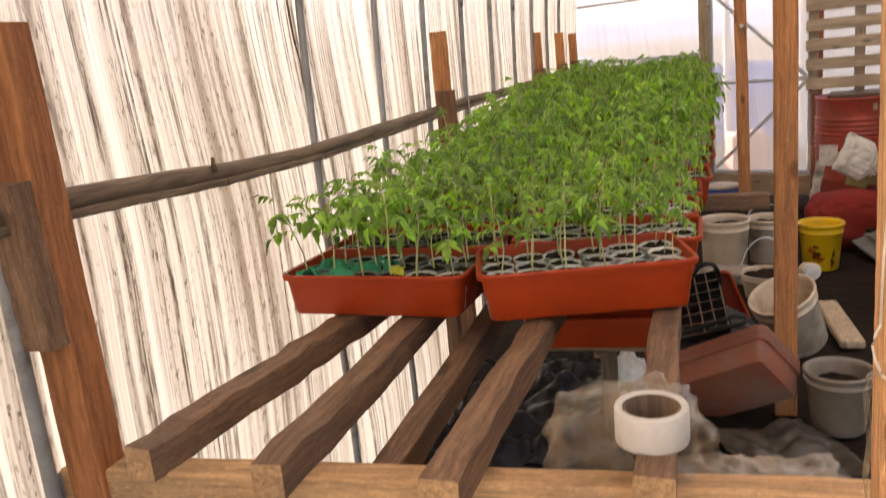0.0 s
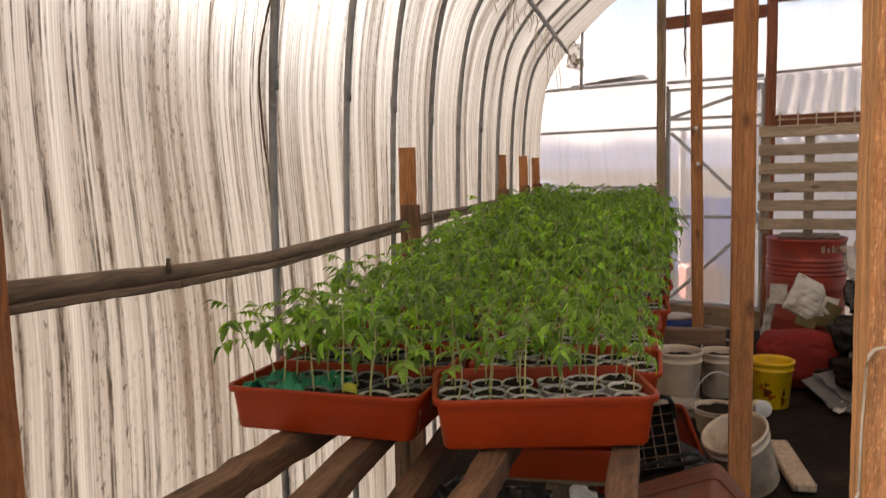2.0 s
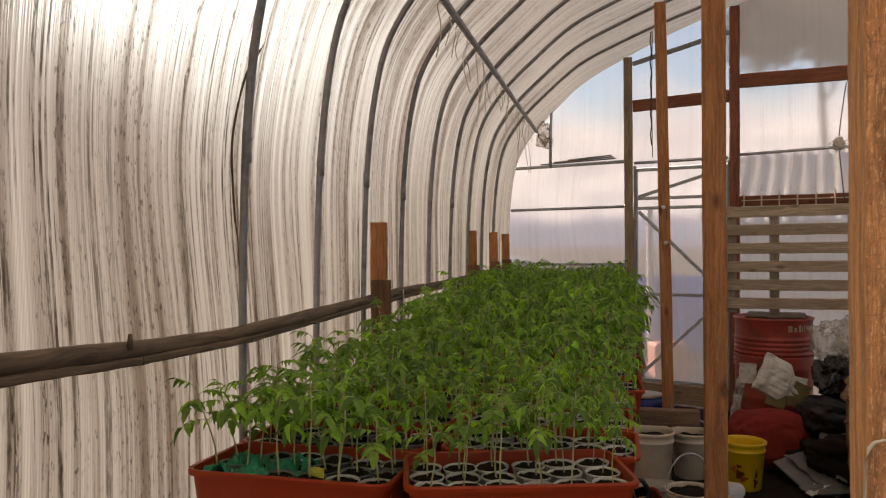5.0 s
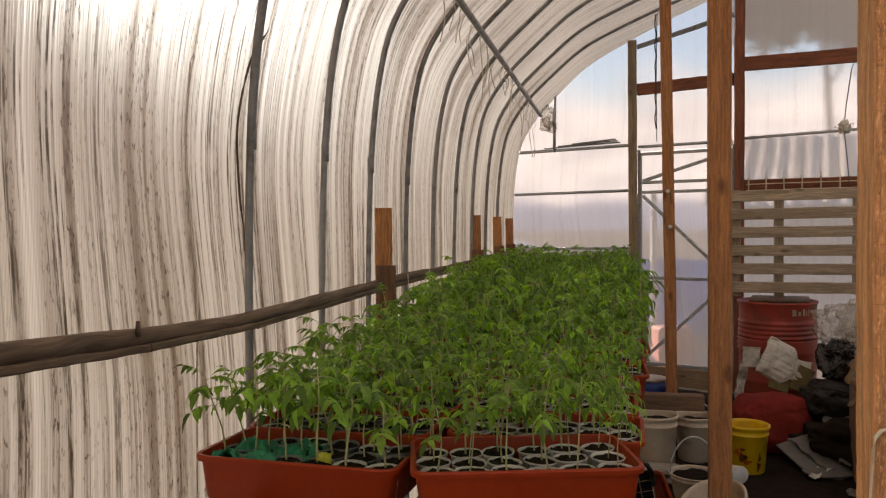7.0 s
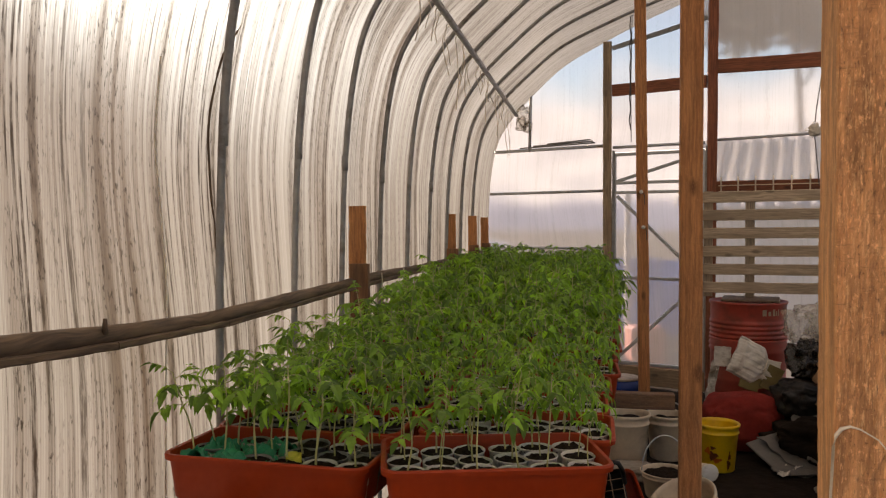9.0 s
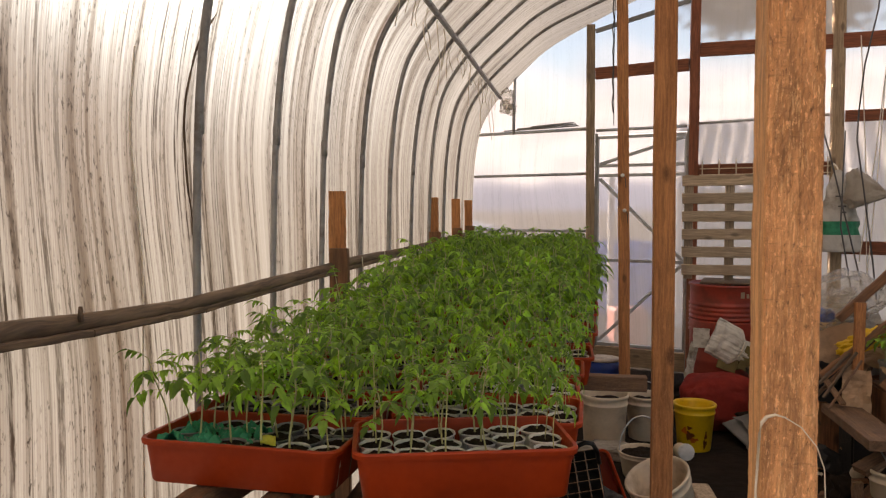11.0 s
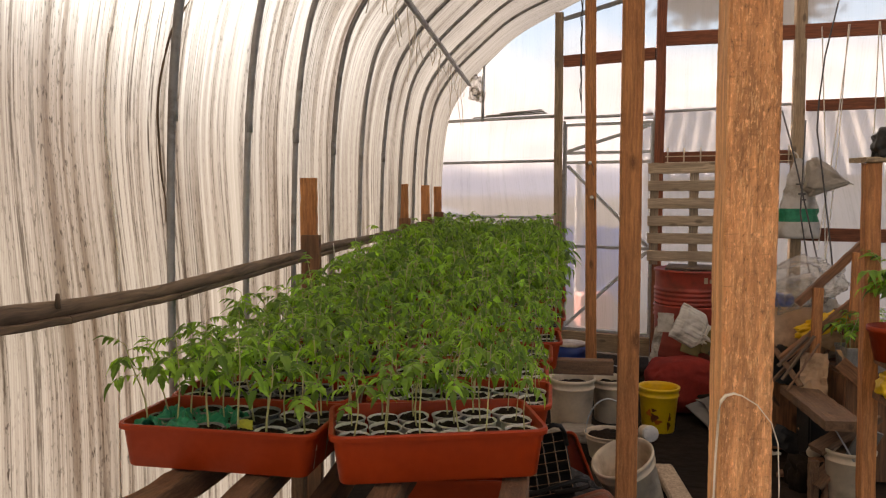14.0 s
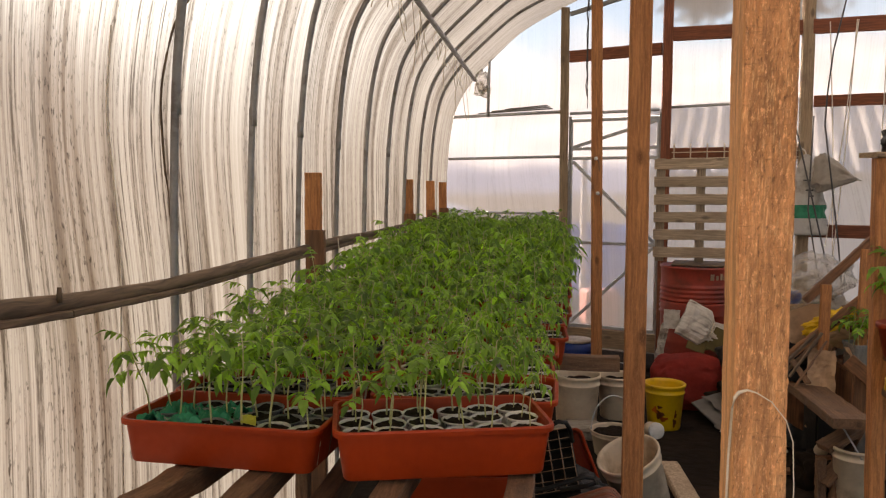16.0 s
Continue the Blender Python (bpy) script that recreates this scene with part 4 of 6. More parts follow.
def seedling_data(seed, height=0.26):
    """A tomato seedling: a thin stem, petioles and compound drooping leaves. Returns stem and leaf geometry."""
    rnd = random.Random(seed)
    sv, sf, lv, lf = [], [], [], []
    lean, turn = rnd.uniform(0.0, 0.10), rnd.uniform(0, 6.28)
    ex, ey = math.cos(turn), math.sin(turn)

    def stem_at(s):
        k = lean * s * s + 0.015 * math.sin(5 * s + seed)
        return Vector((ex * k * height * 2, ey * k * height * 2, height * s))

    pv, pf = [], []

    def add_tube(pts, radii, sides, vs, fs):
        v, f = tube_data(pts, radii, sides, False)
        o = len(vs)
        vs.extend(v)
        fs.extend(tuple(i + o for i in q) for q in f)

    add_tube([stem_at(s / 6) for s in range(7)], [0.0031 - 0.0015 * s / 6 for s in range(7)], 5, sv, sf)
    count = rnd.randint(5, 8)
    ang = rnd.uniform(0, 6.28)
    for n in range(count):
        s = 0.64 + 0.36 * n / (count - 1)
        ang += 2.4 + rnd.uniform(-0.3, 0.3)
        size = (0.55 + 0.6 * math.sin(math.pi * min(1, 0.25 + 0.62 * n / (count - 1)))) * rnd.uniform(0.85, 1.15)
        reach = 0.062 * size
        out = Vector((math.cos(ang), math.sin(ang), 0))
        side = Vector((-out.y, out.x, 0))
        rise = rnd.uniform(0.25, 0.75) + (0.5 if n == count - 1 else 0)
        fall = rnd.uniform(0.6, 1.35)
        p0 = stem_at(s)

        def rachis(k):
            return p0 + out * (reach * k) + Vector((0, 0, reach * (rise * k - fall * 0.55 * k * k)))

        add_tube([rachis(k) for k in (0, 0.4, 0.75, 1.0)], [0.0012, 0.001, 0.0008, 0.0006], 3, pv, pf)
        for k, ln in ((0.30, 0.019), (0.56, 0.029), (0.80, 0.034), (1.0, 0.040)):
            p = rachis(k)
            tang = (rachis(min(1, k + 0.08)) - rachis(k - 0.08)).normalized()
            up = side.cross(tang).normalized() * -1
            if up.z < 0:
                up = -up
            if k == 1.0:
                leaflet(lv, lf, p, tang, side, up, ln * size * rnd.uniform(1.05, 1.4), ln * size * 0.47, rnd.uniform(0.25, 0.75))
            else:
                for sg in (1, -1):
                    way = (side * sg + tang * rnd.uniform(0.3, 0.7) - Vector((0, 0, rnd.uniform(0.0, 0.45)))).normalized()
                    sd = way.cross(up).normalized()
                    leaflet(lv, lf, p, way, sd, up, ln * size * rnd.uniform(0.95, 1.35), ln * size * 0.43, rnd.uniform(0.25, 0.75))
    o = len(lv)
    lv.extend(pv)
    lf.extend(tuple(i + o for i in q) for q in pf)
    return sv, sf, lv, lf, len(pf)


VARIANTS = [seedling_data(40 + k) for k in range(14)]
STEMS = [data_mesh("stem", v[0], v[1], M_STEM, True) for v in VARIANTS]
LEAVES = [data_mesh("foliage", v[2], v[3], M_LEAF) for v in VARIANTS]
for v, me in zip(VARIANTS, LEAVES):
    me.materials.append(M_STEM)
    for p in me.polygons[-v[4]:]:
        p.material_index = 1
rnd = random.Random(5)
BENCH_TOP = 0.823
ROWS_Y = 20
far_stem, far_leaf, far_cup = ([], []), ([], []), ([], [])


def merge(store, verts, faces, m):
    o = len(store[0])
    store[0].extend((m @ v)[:] for v in verts)
    store[1].extend(tuple(i + o for i in f) for f in faces)


def mesh_data(me):
    return [v.co.copy() for v in me.vertices], [tuple(p.vertices) for p in me.polygons]


CUP_DATA, SOIL_DATA = mesh_data(CUP_WHITE), mesh_data(SOILS[0])
far_soil = ([], [])
for col in (0, 1):
    y = 1.908
    for row in range(ROWS_Y):
        turn = rnd.uniform(-1.5, 1.5)
        cx = (-0.745, -0.258)[col] + rnd.uniform(-0.012, 0.012) + (0.0 if col and row > 3 else -0.006)
        cx += (0.030, 0.080)[col] * (min(1.0, max(0.0, (y - 2.3) / 1.8)) - 0.55 * max(0.0, (y - 4.6) / 2.3))
        cy = y
        if row == 0:
            turn, cx = (-3.5, -0.742) if col == 0 else (15.0, -0.284)
        step = 0.272 + rnd.uniform(-0.006, 0.006)
        if row == 0 and col == 1:
            step = 0.305
        y += step
        if cy > 6.95:
            break
        lift = rnd.uniform(-0.002, 0.006) + (0.004 if row == 0 and col else 0.0)
        tm = pose(cx, cy, BENCH_TOP + lift, 0, 0, turn)
        deep = 1.08 if row == 0 and col else 1.0
        put_tray(tm @ Matrix.Diagonal((1, 1, deep, 1)), TRAY, "terracotta-coloured plastic tray packed with potted seedlings", "seedling trays")
        for i in range(6):
            for j in range(3):
                if col == 0 and row == 0 and i == 0 and j == 2:
                    continue
                lx, ly = (i - 2.5) * 0.0732 + rnd.uniform(-0.003, 0.003), (j - 1) * 0.0732 + rnd.uniform(-0.003, 0.003)
                cm = tm @ pose(lx, ly, 0.003 + 0.06 * (deep - 1) + rnd.uniform(0, 0.007), rnd.uniform(-3, 3), rnd.uniform(-3, 3), rnd.uniform(0, 360))
                spot = cm.translation
                ramp = min(1.0, max(0.0, (spot.y - 2.0) / 2.2 if col == 0 else (spot.y - 2.35) / 1.5))
                tall = (0.177 + 0.108 * ramp) * rnd.uniform(0.74, 1.2)
                k = rnd.randrange(len(VARIANTS))
                wide = (0.82 + 0.19 * ramp) * rnd.uniform(0.85, 1.15)
                tip = rnd.uniform(-6, 6)
                if col == 1 and row < 5:
                    wide *= 0.80
                    if row and i > 3:
                        tall, tip = tall * 0.84, tip - 5
                if col == 1 and i > 3:
                    wide *= 0.92 if i == 4 else 0.70 + 0.22 * ramp
                pm = cm @ Matrix.Translation((rnd.uniform(-0.006, 0.006), rnd.uniform(-0.006, 0.006), 0.066)) @ pose(0, 0, 0, rnd.uniform(-6, 6), tip, 0) @ pose(0, 0, 0, 0, 0, rnd.uniform(0, 360)) @ Matrix.Diagonal((wide, wide, tall / 0.26, 1))
                white = (col == 1 and row < 3) or rnd.random() < (0.45 if col else 0.15)
                if row < 8:
                    root = thing("potted_seedling", cm, "tomato seedling in a %s plastic cup" % ("white" if white else "smoky grey"), "seedling", "potted tomato seedlings")
                    cup = put("cup", CUP_WHITE if white else CUP_GREY, root, cm)
                    put("soil", SOILS[k % 3], cup, cm)
                    stem = put("stem", STEMS[k], root, pm)
                    put("foliage", LEAVES[k], stem, pm)
                else:
                    merge(far_stem, VARIANTS[k][0], VARIANTS[k][1], pm)
                    merge(far_leaf, VARIANTS[k][2], VARIANTS[k][3], pm)
                    merge(far_cup, *CUP_DATA, cm)
                    merge(far_soil, *SOIL_DATA, cm)
bed = thing("seedling_bed", (-0.5, 5.5, BENCH_TOP), "dense far mass of green tomato seedlings in cups", "seedlings", "", "stuff")
for name, store, material in (("stems", far_stem, M_STEM), ("foliage", far_leaf, M_LEAF), ("cups", far_cup, M_WHITECUP), ("soil", far_soil, M_SOIL)):
    tagged(put(name, data_mesh(name, store[0], store[1], material), bed), kind="stuff")


# ---- things on the bench ----
put("green_film", mesh_of("green_film", crumpled_bm(0.20, 0.165, 0.045, 3, 60, 44, 15.0, 0.0012, 0.12), M_GREENFILM), None, pose(-0.838, 1.887, BENCH_TOP + 0.071, 0, 0, -4), "crumpled green plastic film tucked round the cups", "film")
put("yellow_leaf", mesh_of("yellow_leaf", crumpled_bm(0.035, 0.026, 0.012, 8, 8, 6, 20.0, 0.0008), M_YELLEAF), None, pose(-0.70, 1.845, BENCH_TOP + 0.092, 15, 20, 30), "yellowed withered leaf on a cup", "leaf")

roll = thing("tape_roll", (-0.104, 1.276, 0.822), "white roll of tape standing on a bench beam", "roll")
ROLL_M = pose(-0.104, 1.276, 0.822)
tape = part("tape", lathe_bm([(0.041, 0.001), (0.0515, 0.0), (0.053, 0.003), (0.053, 0.050), (0.0515, 0.053), (0.042, 0.052), (0.041, 0.049), (0.041, 0.001)], 40, 0.01), M_ROLL, roll, "", ROLL_M, True)
# core is darkened to stand in for shade inside the roll's hole
part("core", lathe_bm([(0.0375, 0.002), (0.0408, 0.002), (0.0408, 0.051), (0.0375, 0.051), (0.0375, 0.002)], 32), M_BARK, tape, "cardboard core, darkened for the shade in its bore", ROLL_M, True)
put("film_bag", mesh_of("film_bag", rough_blob_bm(0.12, 0.08, 0.095, 4, 0.26, 5, 0.0, 3.4), M_FILM, True), None, pose(-0.135, 1.385, 0.66, 0, -10, 8), "crumpled clear plastic bag bulging between the beams", "bag")
put("film_scrap", mesh_of("film_scrap", crumpled_bm(0.26, 0.10, 0.03, 6, 40, 20, 9.0, 0.001), M_FILM, True), None, pose(0.03, 1.31, 0.745, 6, 4, 12), "scrap of clear plastic film by the front beam", "film")
put_tray(pose(-0.335, 2.62, 0.478, 0, 0, 4), TRAY, "empty terracotta tray stored below the bench")
shelf = thing("under_shelf", (-0.335, 2.62, 0), "low plank shelf under the bench", "shelf")
beam("plank", (-0.53, 2.57, 0.466), (-0.15, 2.58, 0.466), 0.09, 0.02, M_BARK, shelf)
beam("plank", (-0.53, 2.67, 0.466), (-0.15, 2.68, 0.466), 0.09, 0.02, M_BARK, shelf)
beam("leg", (-0.33, 2.745, 0), (-0.33, 2.745, 0.454), 0.05, 0.05, M_BARK, shelf)
beam("batten", (-0.33, 2.53, 0.446), (-0.33, 2.77, 0.446), 0.04, 0.018, M_BARK, shelf)



# ---- under the bench and along the aisle ----
def bucket(at, r1, r0, h, material, label, soil=True, handle=False, ribs=1, turn=0.0, tilt=0.0, fill=0.84, bow=1.0):
    """A tapered bucket with a rolled rim, hollow, with soil inside and a wire handle."""
    m = pose(*at, tilt, 0, turn)
    b = thing("bucket", m, label, "bucket", "buckets on the floor")
    rim = h * 0.93
    rr = r0 + (r1 - r0) * 0.93
    body = part("body", lathe_bm([(0, 0.004), (r0 * 0.96, 0.0), (r0, 0.006), (r0 + (r1 - r0) * 0.79, h * 0.79), (r0 + (r1 - r0) * 0.80 + 0.005, h * 0.80), (r0 + (r1 - r0) * 0.82 + 0.005, h * 0.82), (r0 + (r1 - r0) * 0.83 + 0.001, h * 0.83), (rr, rim), (r1 + 0.006, rim + 0.002), (r1 + 0.007, h - 0.003), (r1 + 0.003, h), (r1 - 0.004, h - 0.002), (rr - 0.006, rim), (r0 - 0.004, 0.012), (0, 0.012)], 36, 0.012, int(at[0] * 100)), material, b, "", m, True)
    if soil:
        z = h * fill
        rs = r0 + (r1 - r0) * fill - 0.006
        bm = lathe_bm([(rs, z - 0.02), (rs, z), (rs * 0.66, z + 0.012), (rs * 0.33, z + 0.02), (0, z + 0.018)], 30)
        for v in bm.verts:
            v.co.z += 0.016 * noise.noise(v.co * 25 + Vector(at))
        part("soil", bm, M_SOIL, body, "heaped dark soil", m)
    if handle:
        a = radians(handle)
        pts = [(math.cos(t) * r1, math.sin(t) * (r1 + 0.015) * bow * math.cos(a), h - 0.03 + math.sin(t) * (r1 + 0.015) * bow * math.sin(a)) for t in (math.pi * k / 16 for k in range(17))]
        tube("handle", pts, 0.004, M_ZINC, b, 6, "bent wire handle", m=m)
    return body


yb = bucket((0.638, 5.04, 0.0), 0.117, 0.094, 0.272, M_YELLOW, "yellow plastic bucket with a brown and orange print", False, False)
for dz, da, w, h, mt in ((0.10, -112, 0.05, 0.05, M_DECAL), (0.125, -128, 0.035, 0.04, M_ORANGEPRINT), (0.075, -100, 0.05, 0.03, M_ORANGEPRINT), (0.05, -62, 0.025, 0.055, M_DECAL), (0.10, -60, 0.018, 0.05, M_DECAL), (0.145, -112, 0.03, 0.02, M_DECAL)):
    bm = bmesh.new()
    ring = []
    for k in range(10):
        t = 2 * math.pi * k / 10
        ww = 1 + 0.35 * math.sin(3 * t + da)
        z = dz + 0.5 * h * math.sin(t) * ww
        rad = 0.094 + 0.023 * z / 0.272 + 0.003
        a = radians(da) + 0.5 * w * math.cos(t) * ww / rad
        ring.append(bm.verts.new((0.638 + rad * math.cos(a), 5.04 + rad * math.sin(a), z)))
    c = bm.verts.new(sum((v.co for v in ring), Vector()) / 10 + Vector((math.cos(radians(da)), math.sin(radians(da)), 0)) * 0.0015)
    for k in range(10):
        bm.faces.new((ring[k], ring[(k + 1) % 10], c))
    bmesh.ops.solidify(bm, geom=bm.faces[:], thickness=0.0012)
    part("print", bm, mt, yb, "", None)
bucket((0.118, 5.06, 0.0), 0.138, 0.122, 0.305, M_BUCKET, "grimy white plastic bucket full of reddish soil", True, False)
bucket((0.37, 5.22, 0.0), 0.12, 0.10, 0.27, M_BUCKET, "grimy white bucket of soil with a wire handle", True, 40)
bucket((0.305, 4.50, 0.0), 0.128, 0.105, 0.135, M_BUCKET, "low white pail of soil with a raised wire handle", True, 78, turn=8, bow=1.45)
bucket((0.385, 3.74, 0.035), 0.135, 0.112, 0.27, M_BUCKET, "crumpled white bucket tipped over on the soil", False, False, tilt=25, turn=-52)
bucket((0.417, 3.0, 0.0), 0.108, 0.085, 0.222, M_PAIL, "whitish bucket half full of black soil", True, -10, turn=20, fill=0.74)
bucket((1.355, 3.99, 0.0), 0.105, 0.09, 0.26, M_BUCKET, "grey-white bucket with a board leaning inside", True, 60, turn=80, fill=0.5)
beam("board", (1.36, 4.02, 0.14), (1.43, 3.94, 0.36), 0.10, 0.012, M_TARP, None, "grey scrap board standing in a bucket", "board")

put("dusty_sack", mesh_of("dusty_sack", rough_blob_bm(0.17, 0.10, 0.045, 92, 0.3, 5, 0.3), M_GREYBAG, True), None, pose(0.12, 4.83, -0.01, 0, 0, -6), "flat dusty sack lying before a bucket", "sack")
put("floor_slab", mesh_of("floor_slab", box_bm(0.10, 0.56, 0.04, 0.008, 0.0), M_GREYWOOD), None, pose(0.575, 4.02, 0.004, 0, 0, 3), "thick grey board lying on the soil", "board")
put("white_sack", mesh_of("white_sack", rough_blob_bm(0.09, 0.08, 0.13, 12, 0.2, 4, 0.1), M_WHITEBAG, True), None, pose(-0.285, 2.93, 0.0, 0, 0, 0) @ Matrix.Diagonal((0.8, 0.9, 1.15, 1)), "small white sack under the bench", "sack")

# nested stack of dusty trays lying on its side
for k in range(5):
    base = pose(0.044, 3.0, 0.112, 0, -26.6, -20.3) @ pose(0, 0, 0, -57, 0, 0)
    put_tray(base @ Matrix.Translation((0, 0, 0.013 * k)), TRAY_DUST, "dusty brown-red tray in a nested tilted stack", "nested tray stack", "empty_tray")

# seed cell tray
cell = thing("cell_tray", pose(-0.034, 3.32, 0.34, 40, -13, 0), "black seed cell tray leaning on a terracotta tray", "tray")
cm = pose(-0.034, 3.32, 0.345, 40, -13, 0)
for k in range(5):
    put("cell_wall", mesh_of("cell_wall", box_bm(0.004, 0.27, 0.03, 0.001), M_BLACK), cell, cm @ Matrix.Translation((-0.09 + 0.045 * k, 0, 0)))
    put("cell_edge", mesh_of("cell_edge", box_bm(0.0018, 0.27, 0.003, 0.0005), M_CARD), cell, cm @ Matrix.Translation((-0.09 + 0.045 * k, 0, 0.017)), "pale worn edge")
for k in range(7):
    put("cell_wall", mesh_of("cell_wall", box_bm(0.18, 0.004, 0.028, 0.001), M_BLACK), cell, cm @ Matrix.Translation((0, -0.135 + 0.045 * k, 0)))
    put("cell_edge", mesh_of("cell_edge", box_bm(0.18, 0.0014, 0.002, 0.0004), M_CARD), cell, cm @ Matrix.Translation((0, -0.135 + 0.045 * k, 0.0155)), "pale worn edge")
put("cell_floor", mesh_of("cell_floor", box_bm(0.19, 0.28, 0.004, 0.001), M_BLACK), cell, cm @ Matrix.Translation((0, 0, -0.017)))
put_tray(pose(-0.074, 3.62, 0.20, 0, -22, 0) @ pose(0, 0, 0, 75, 0, 0), TRAY, "terracotta tray standing on edge under the bench")
put("black_pot", mesh_of("black_pot", rough_blob_bm(0.20, 0.15, 0.15, 21, 0.3, 5, 0.1), M_BLACK, True), None, pose(0.0, 3.36, 0.0, 0, 0, 0), "heap of black plastic pots and film", "pots")

tube("hose", [(-0.08, 3.26, 0.46), (-0.050, 3.23, 0.50), (-0.036, 3.22, 0.527), (-0.010, 3.22, 0.541), (0.018, 3.22, 0.538), (0.034, 3.23, 0.51), (0.045, 3.27, 0.45)], 0.009, M_BLACK, None, 8, "black rubber hose looped over the cell tray", "hose", "black hoses")
tube("hose", [(-0.12, 3.06, 0.33), (-0.066, 3.02, 0.346), (0.033, 3.02, 0.385), (0.082, 3.02, 0.403), (0.115, 3.02, 0.401), (0.122, 3.02, 0.384), (0.09, 3.03, 0.366), (0.0, 3.05, 0.34)], 0.009, M_BLACK, None, 8, "black rubber hose lying on the nested trays", "hose", "black hoses")

# black film heaped below the bench
for k, (x, y, sx, sy, h, rz) in enumerate(((-0.35, 2.35, 0.75, 0.75, 0.16, 20), (-0.62, 3.0, 0.7, 0.9, 0.14, -10), (-0.15, 1.75, 0.5, 0.5, 0.12, 40), (0.25, 2.35, 0.5, 0.4, 0.09, 15))):
    put("black_film", mesh_of("black_film", crumpled_bm(sx, sy, h, 30 + k, 56, 48, 3.0), M_BLACK, True), None, pose(x, y, 0.006, 0, 0, rz), "crumpled black plastic film on the floor", "film", "black film on the floor")

put("grey_film", mesh_of("grey_film", crumpled_bm(0.34, 0.44, 0.07, 81, 34, 40, 3.2), M_GREYFILM, True), None, pose(0.24, 2.72, 0.006, 0, 0, 24), "crumpled dusty grey film on the floor by a bucket", "film")
put("black_film", mesh_of("black_film", crumpled_bm(0.34, 0.26, 0.12, 83, 34, 30, 3.4), M_BLACK, True), None, pose(0.33, 2.42, 0.03, 0, 0, -10), "crumpled black plastic film on the floor", "film", "black film on the floor")

# blue drum
drum = thing("blue_drum", (0.145, 6.32, 0), "low blue plastic drum with a pale lid", "drum")
part("body", lathe_bm([(0, 0.0), (0.16, 0.0), (0.175, 0.02), (0.18, 0.12), (0.175, 0.14), (0.18, 0.16), (0.18, 0.38), (0.175, 0.40), (0.18, 0.42), (0.17, 0.50), (0.14, 0.53), (0, 0.53)], 36), M_BLUE, drum, "", pose(0.145, 6.32, 0) @ Matrix.Diagonal((0.86, 0.86, 0.5, 1)), True)
part("lid", lathe_bm([(0.145, 0.528), (0.15, 0.53), (0.15, 0.56), (0.14, 0.566), (0, 0.57)], 32), M_BUCKET, drum, "off-white lid", pose(0.145, 6.32, 0) @ Matrix.Diagonal((0.86, 0.86, 0.5, 1)), True)
put("soil_mound", mesh_of("soil_mound", rough_blob_bm(0.45, 0.5, 0.10, 9, 0.2, 5, 0.5), M_SOIL, True), None, pose(0.38, 6.35, -0.02), "low heap of dark soil by the door", "soil")

# barrel with its pale print
BX, BY = 1.005, 6.16
barrel = thing("oil_barrel", (BX, BY, 0), "red steel barrel with pressed hoops and faded pale print", "barrel")
prof = [(0, 0.01), (0.245, 0.01), (0.258, 0.0), (0.262, 0.012), (0.252, 0.025)]
for zc in (0.30, 0.58):
    prof += [(0.252, zc - 0.05), (0.263, zc - 0.035), (0.252, zc - 0.02), (0.264, zc), (0.252, zc + 0.02), (0.263, zc + 0.035), (0.252, zc + 0.05)]
for zc in (0.64, 0.672, 0.704, 0.736):
    prof += [(0.252, zc - 0.014), (0.259, zc - 0.004), (0.259, zc + 0.004), (0.252, zc + 0.014)]
prof += [(0.252, 0.76), (0.252, 0.855), (0.262, 0.868), (0.262, 0.88), (0.254, 0.882), (0.250, 0.868), (0, 0.866)]
shell = part("shell", lathe_bm(prof, 56), M_BARREL, barrel, "", Matrix.Translation((BX, BY, 0)), True)
for k, (da, w, h) in enumerate(((-76, 0.028, 0.042), (-67.5, 0.02, 0.03), (-60, 0.019, 0.045), (-55, 0.007, 0.034), (-51, 0.007, 0.045))):
    bm = bmesh.new()
    grid = [[bm.verts.new((BX + 0.2545 * math.cos(radians(da) + (i / 4 - 0.5) * w / 0.2545), BY + 0.2545 * math.sin(radians(da) + (i / 4 - 0.5) * w / 0.2545), 0.795 + j * h)) for i in range(5)] for j in (0, 1)]
    for i in range(4):
        bm.faces.new((grid[0][i], grid[0][i + 1], grid[1][i + 1], grid[1][i]))
    bmesh.ops.solidify(bm, geom=bm.faces[:], thickness=0.0015)
    part("print_bar", bm, M_LETTER, shell, "pale printed bar")

# slatted crate side on the barrel
pallet = thing("pallet", (1.1, 6.22, 0.886), "grey slatted wooden pallet standing on the barrel", "pallet")
for k in range(6):
    z = 1.61 - 0.1285 * k
    beam("slat", (0.695, 6.235 - 0.004 * k, z), (1.56, 6.05 - 0.004 * k, z + 0.008), 0.018, 0.076, M_GREYWOOD, pallet, seed=k * 5)
for x, y in ((0.745, 6.255), (1.02, 6.195), (1.50, 6.09)):
    beam("upright", (x, y, 0.8985 if x < 1.3 else 0.93), (x, y, 1.655), 0.062, 0.022, M_GREYWOOD, pallet)
# added dark board: dims the barrel lid, where only a dark gap belongs
put("barrel_board", mesh_of("barrel_board", box_bm(0.38, 0.36, 0.014, 0.004, 0), M_BARK), None, pose(1.02, 6.15, 0.8835, 0, 0, -12), "dark board added to dim the barrel lid", "board")
grid = thing("wire_grid", wall_pt(1.3, 1.66, 0.085), "white wire grid on the end wall board", "grid")
for k in range(8):
    x = 0.955 + 0.125 * k
    tube("wire", [wall_pt(x, 1.655, 0.075), wall_pt(x, 1.805, 0.075)], 0.006, M_LETTER, grid, 5)
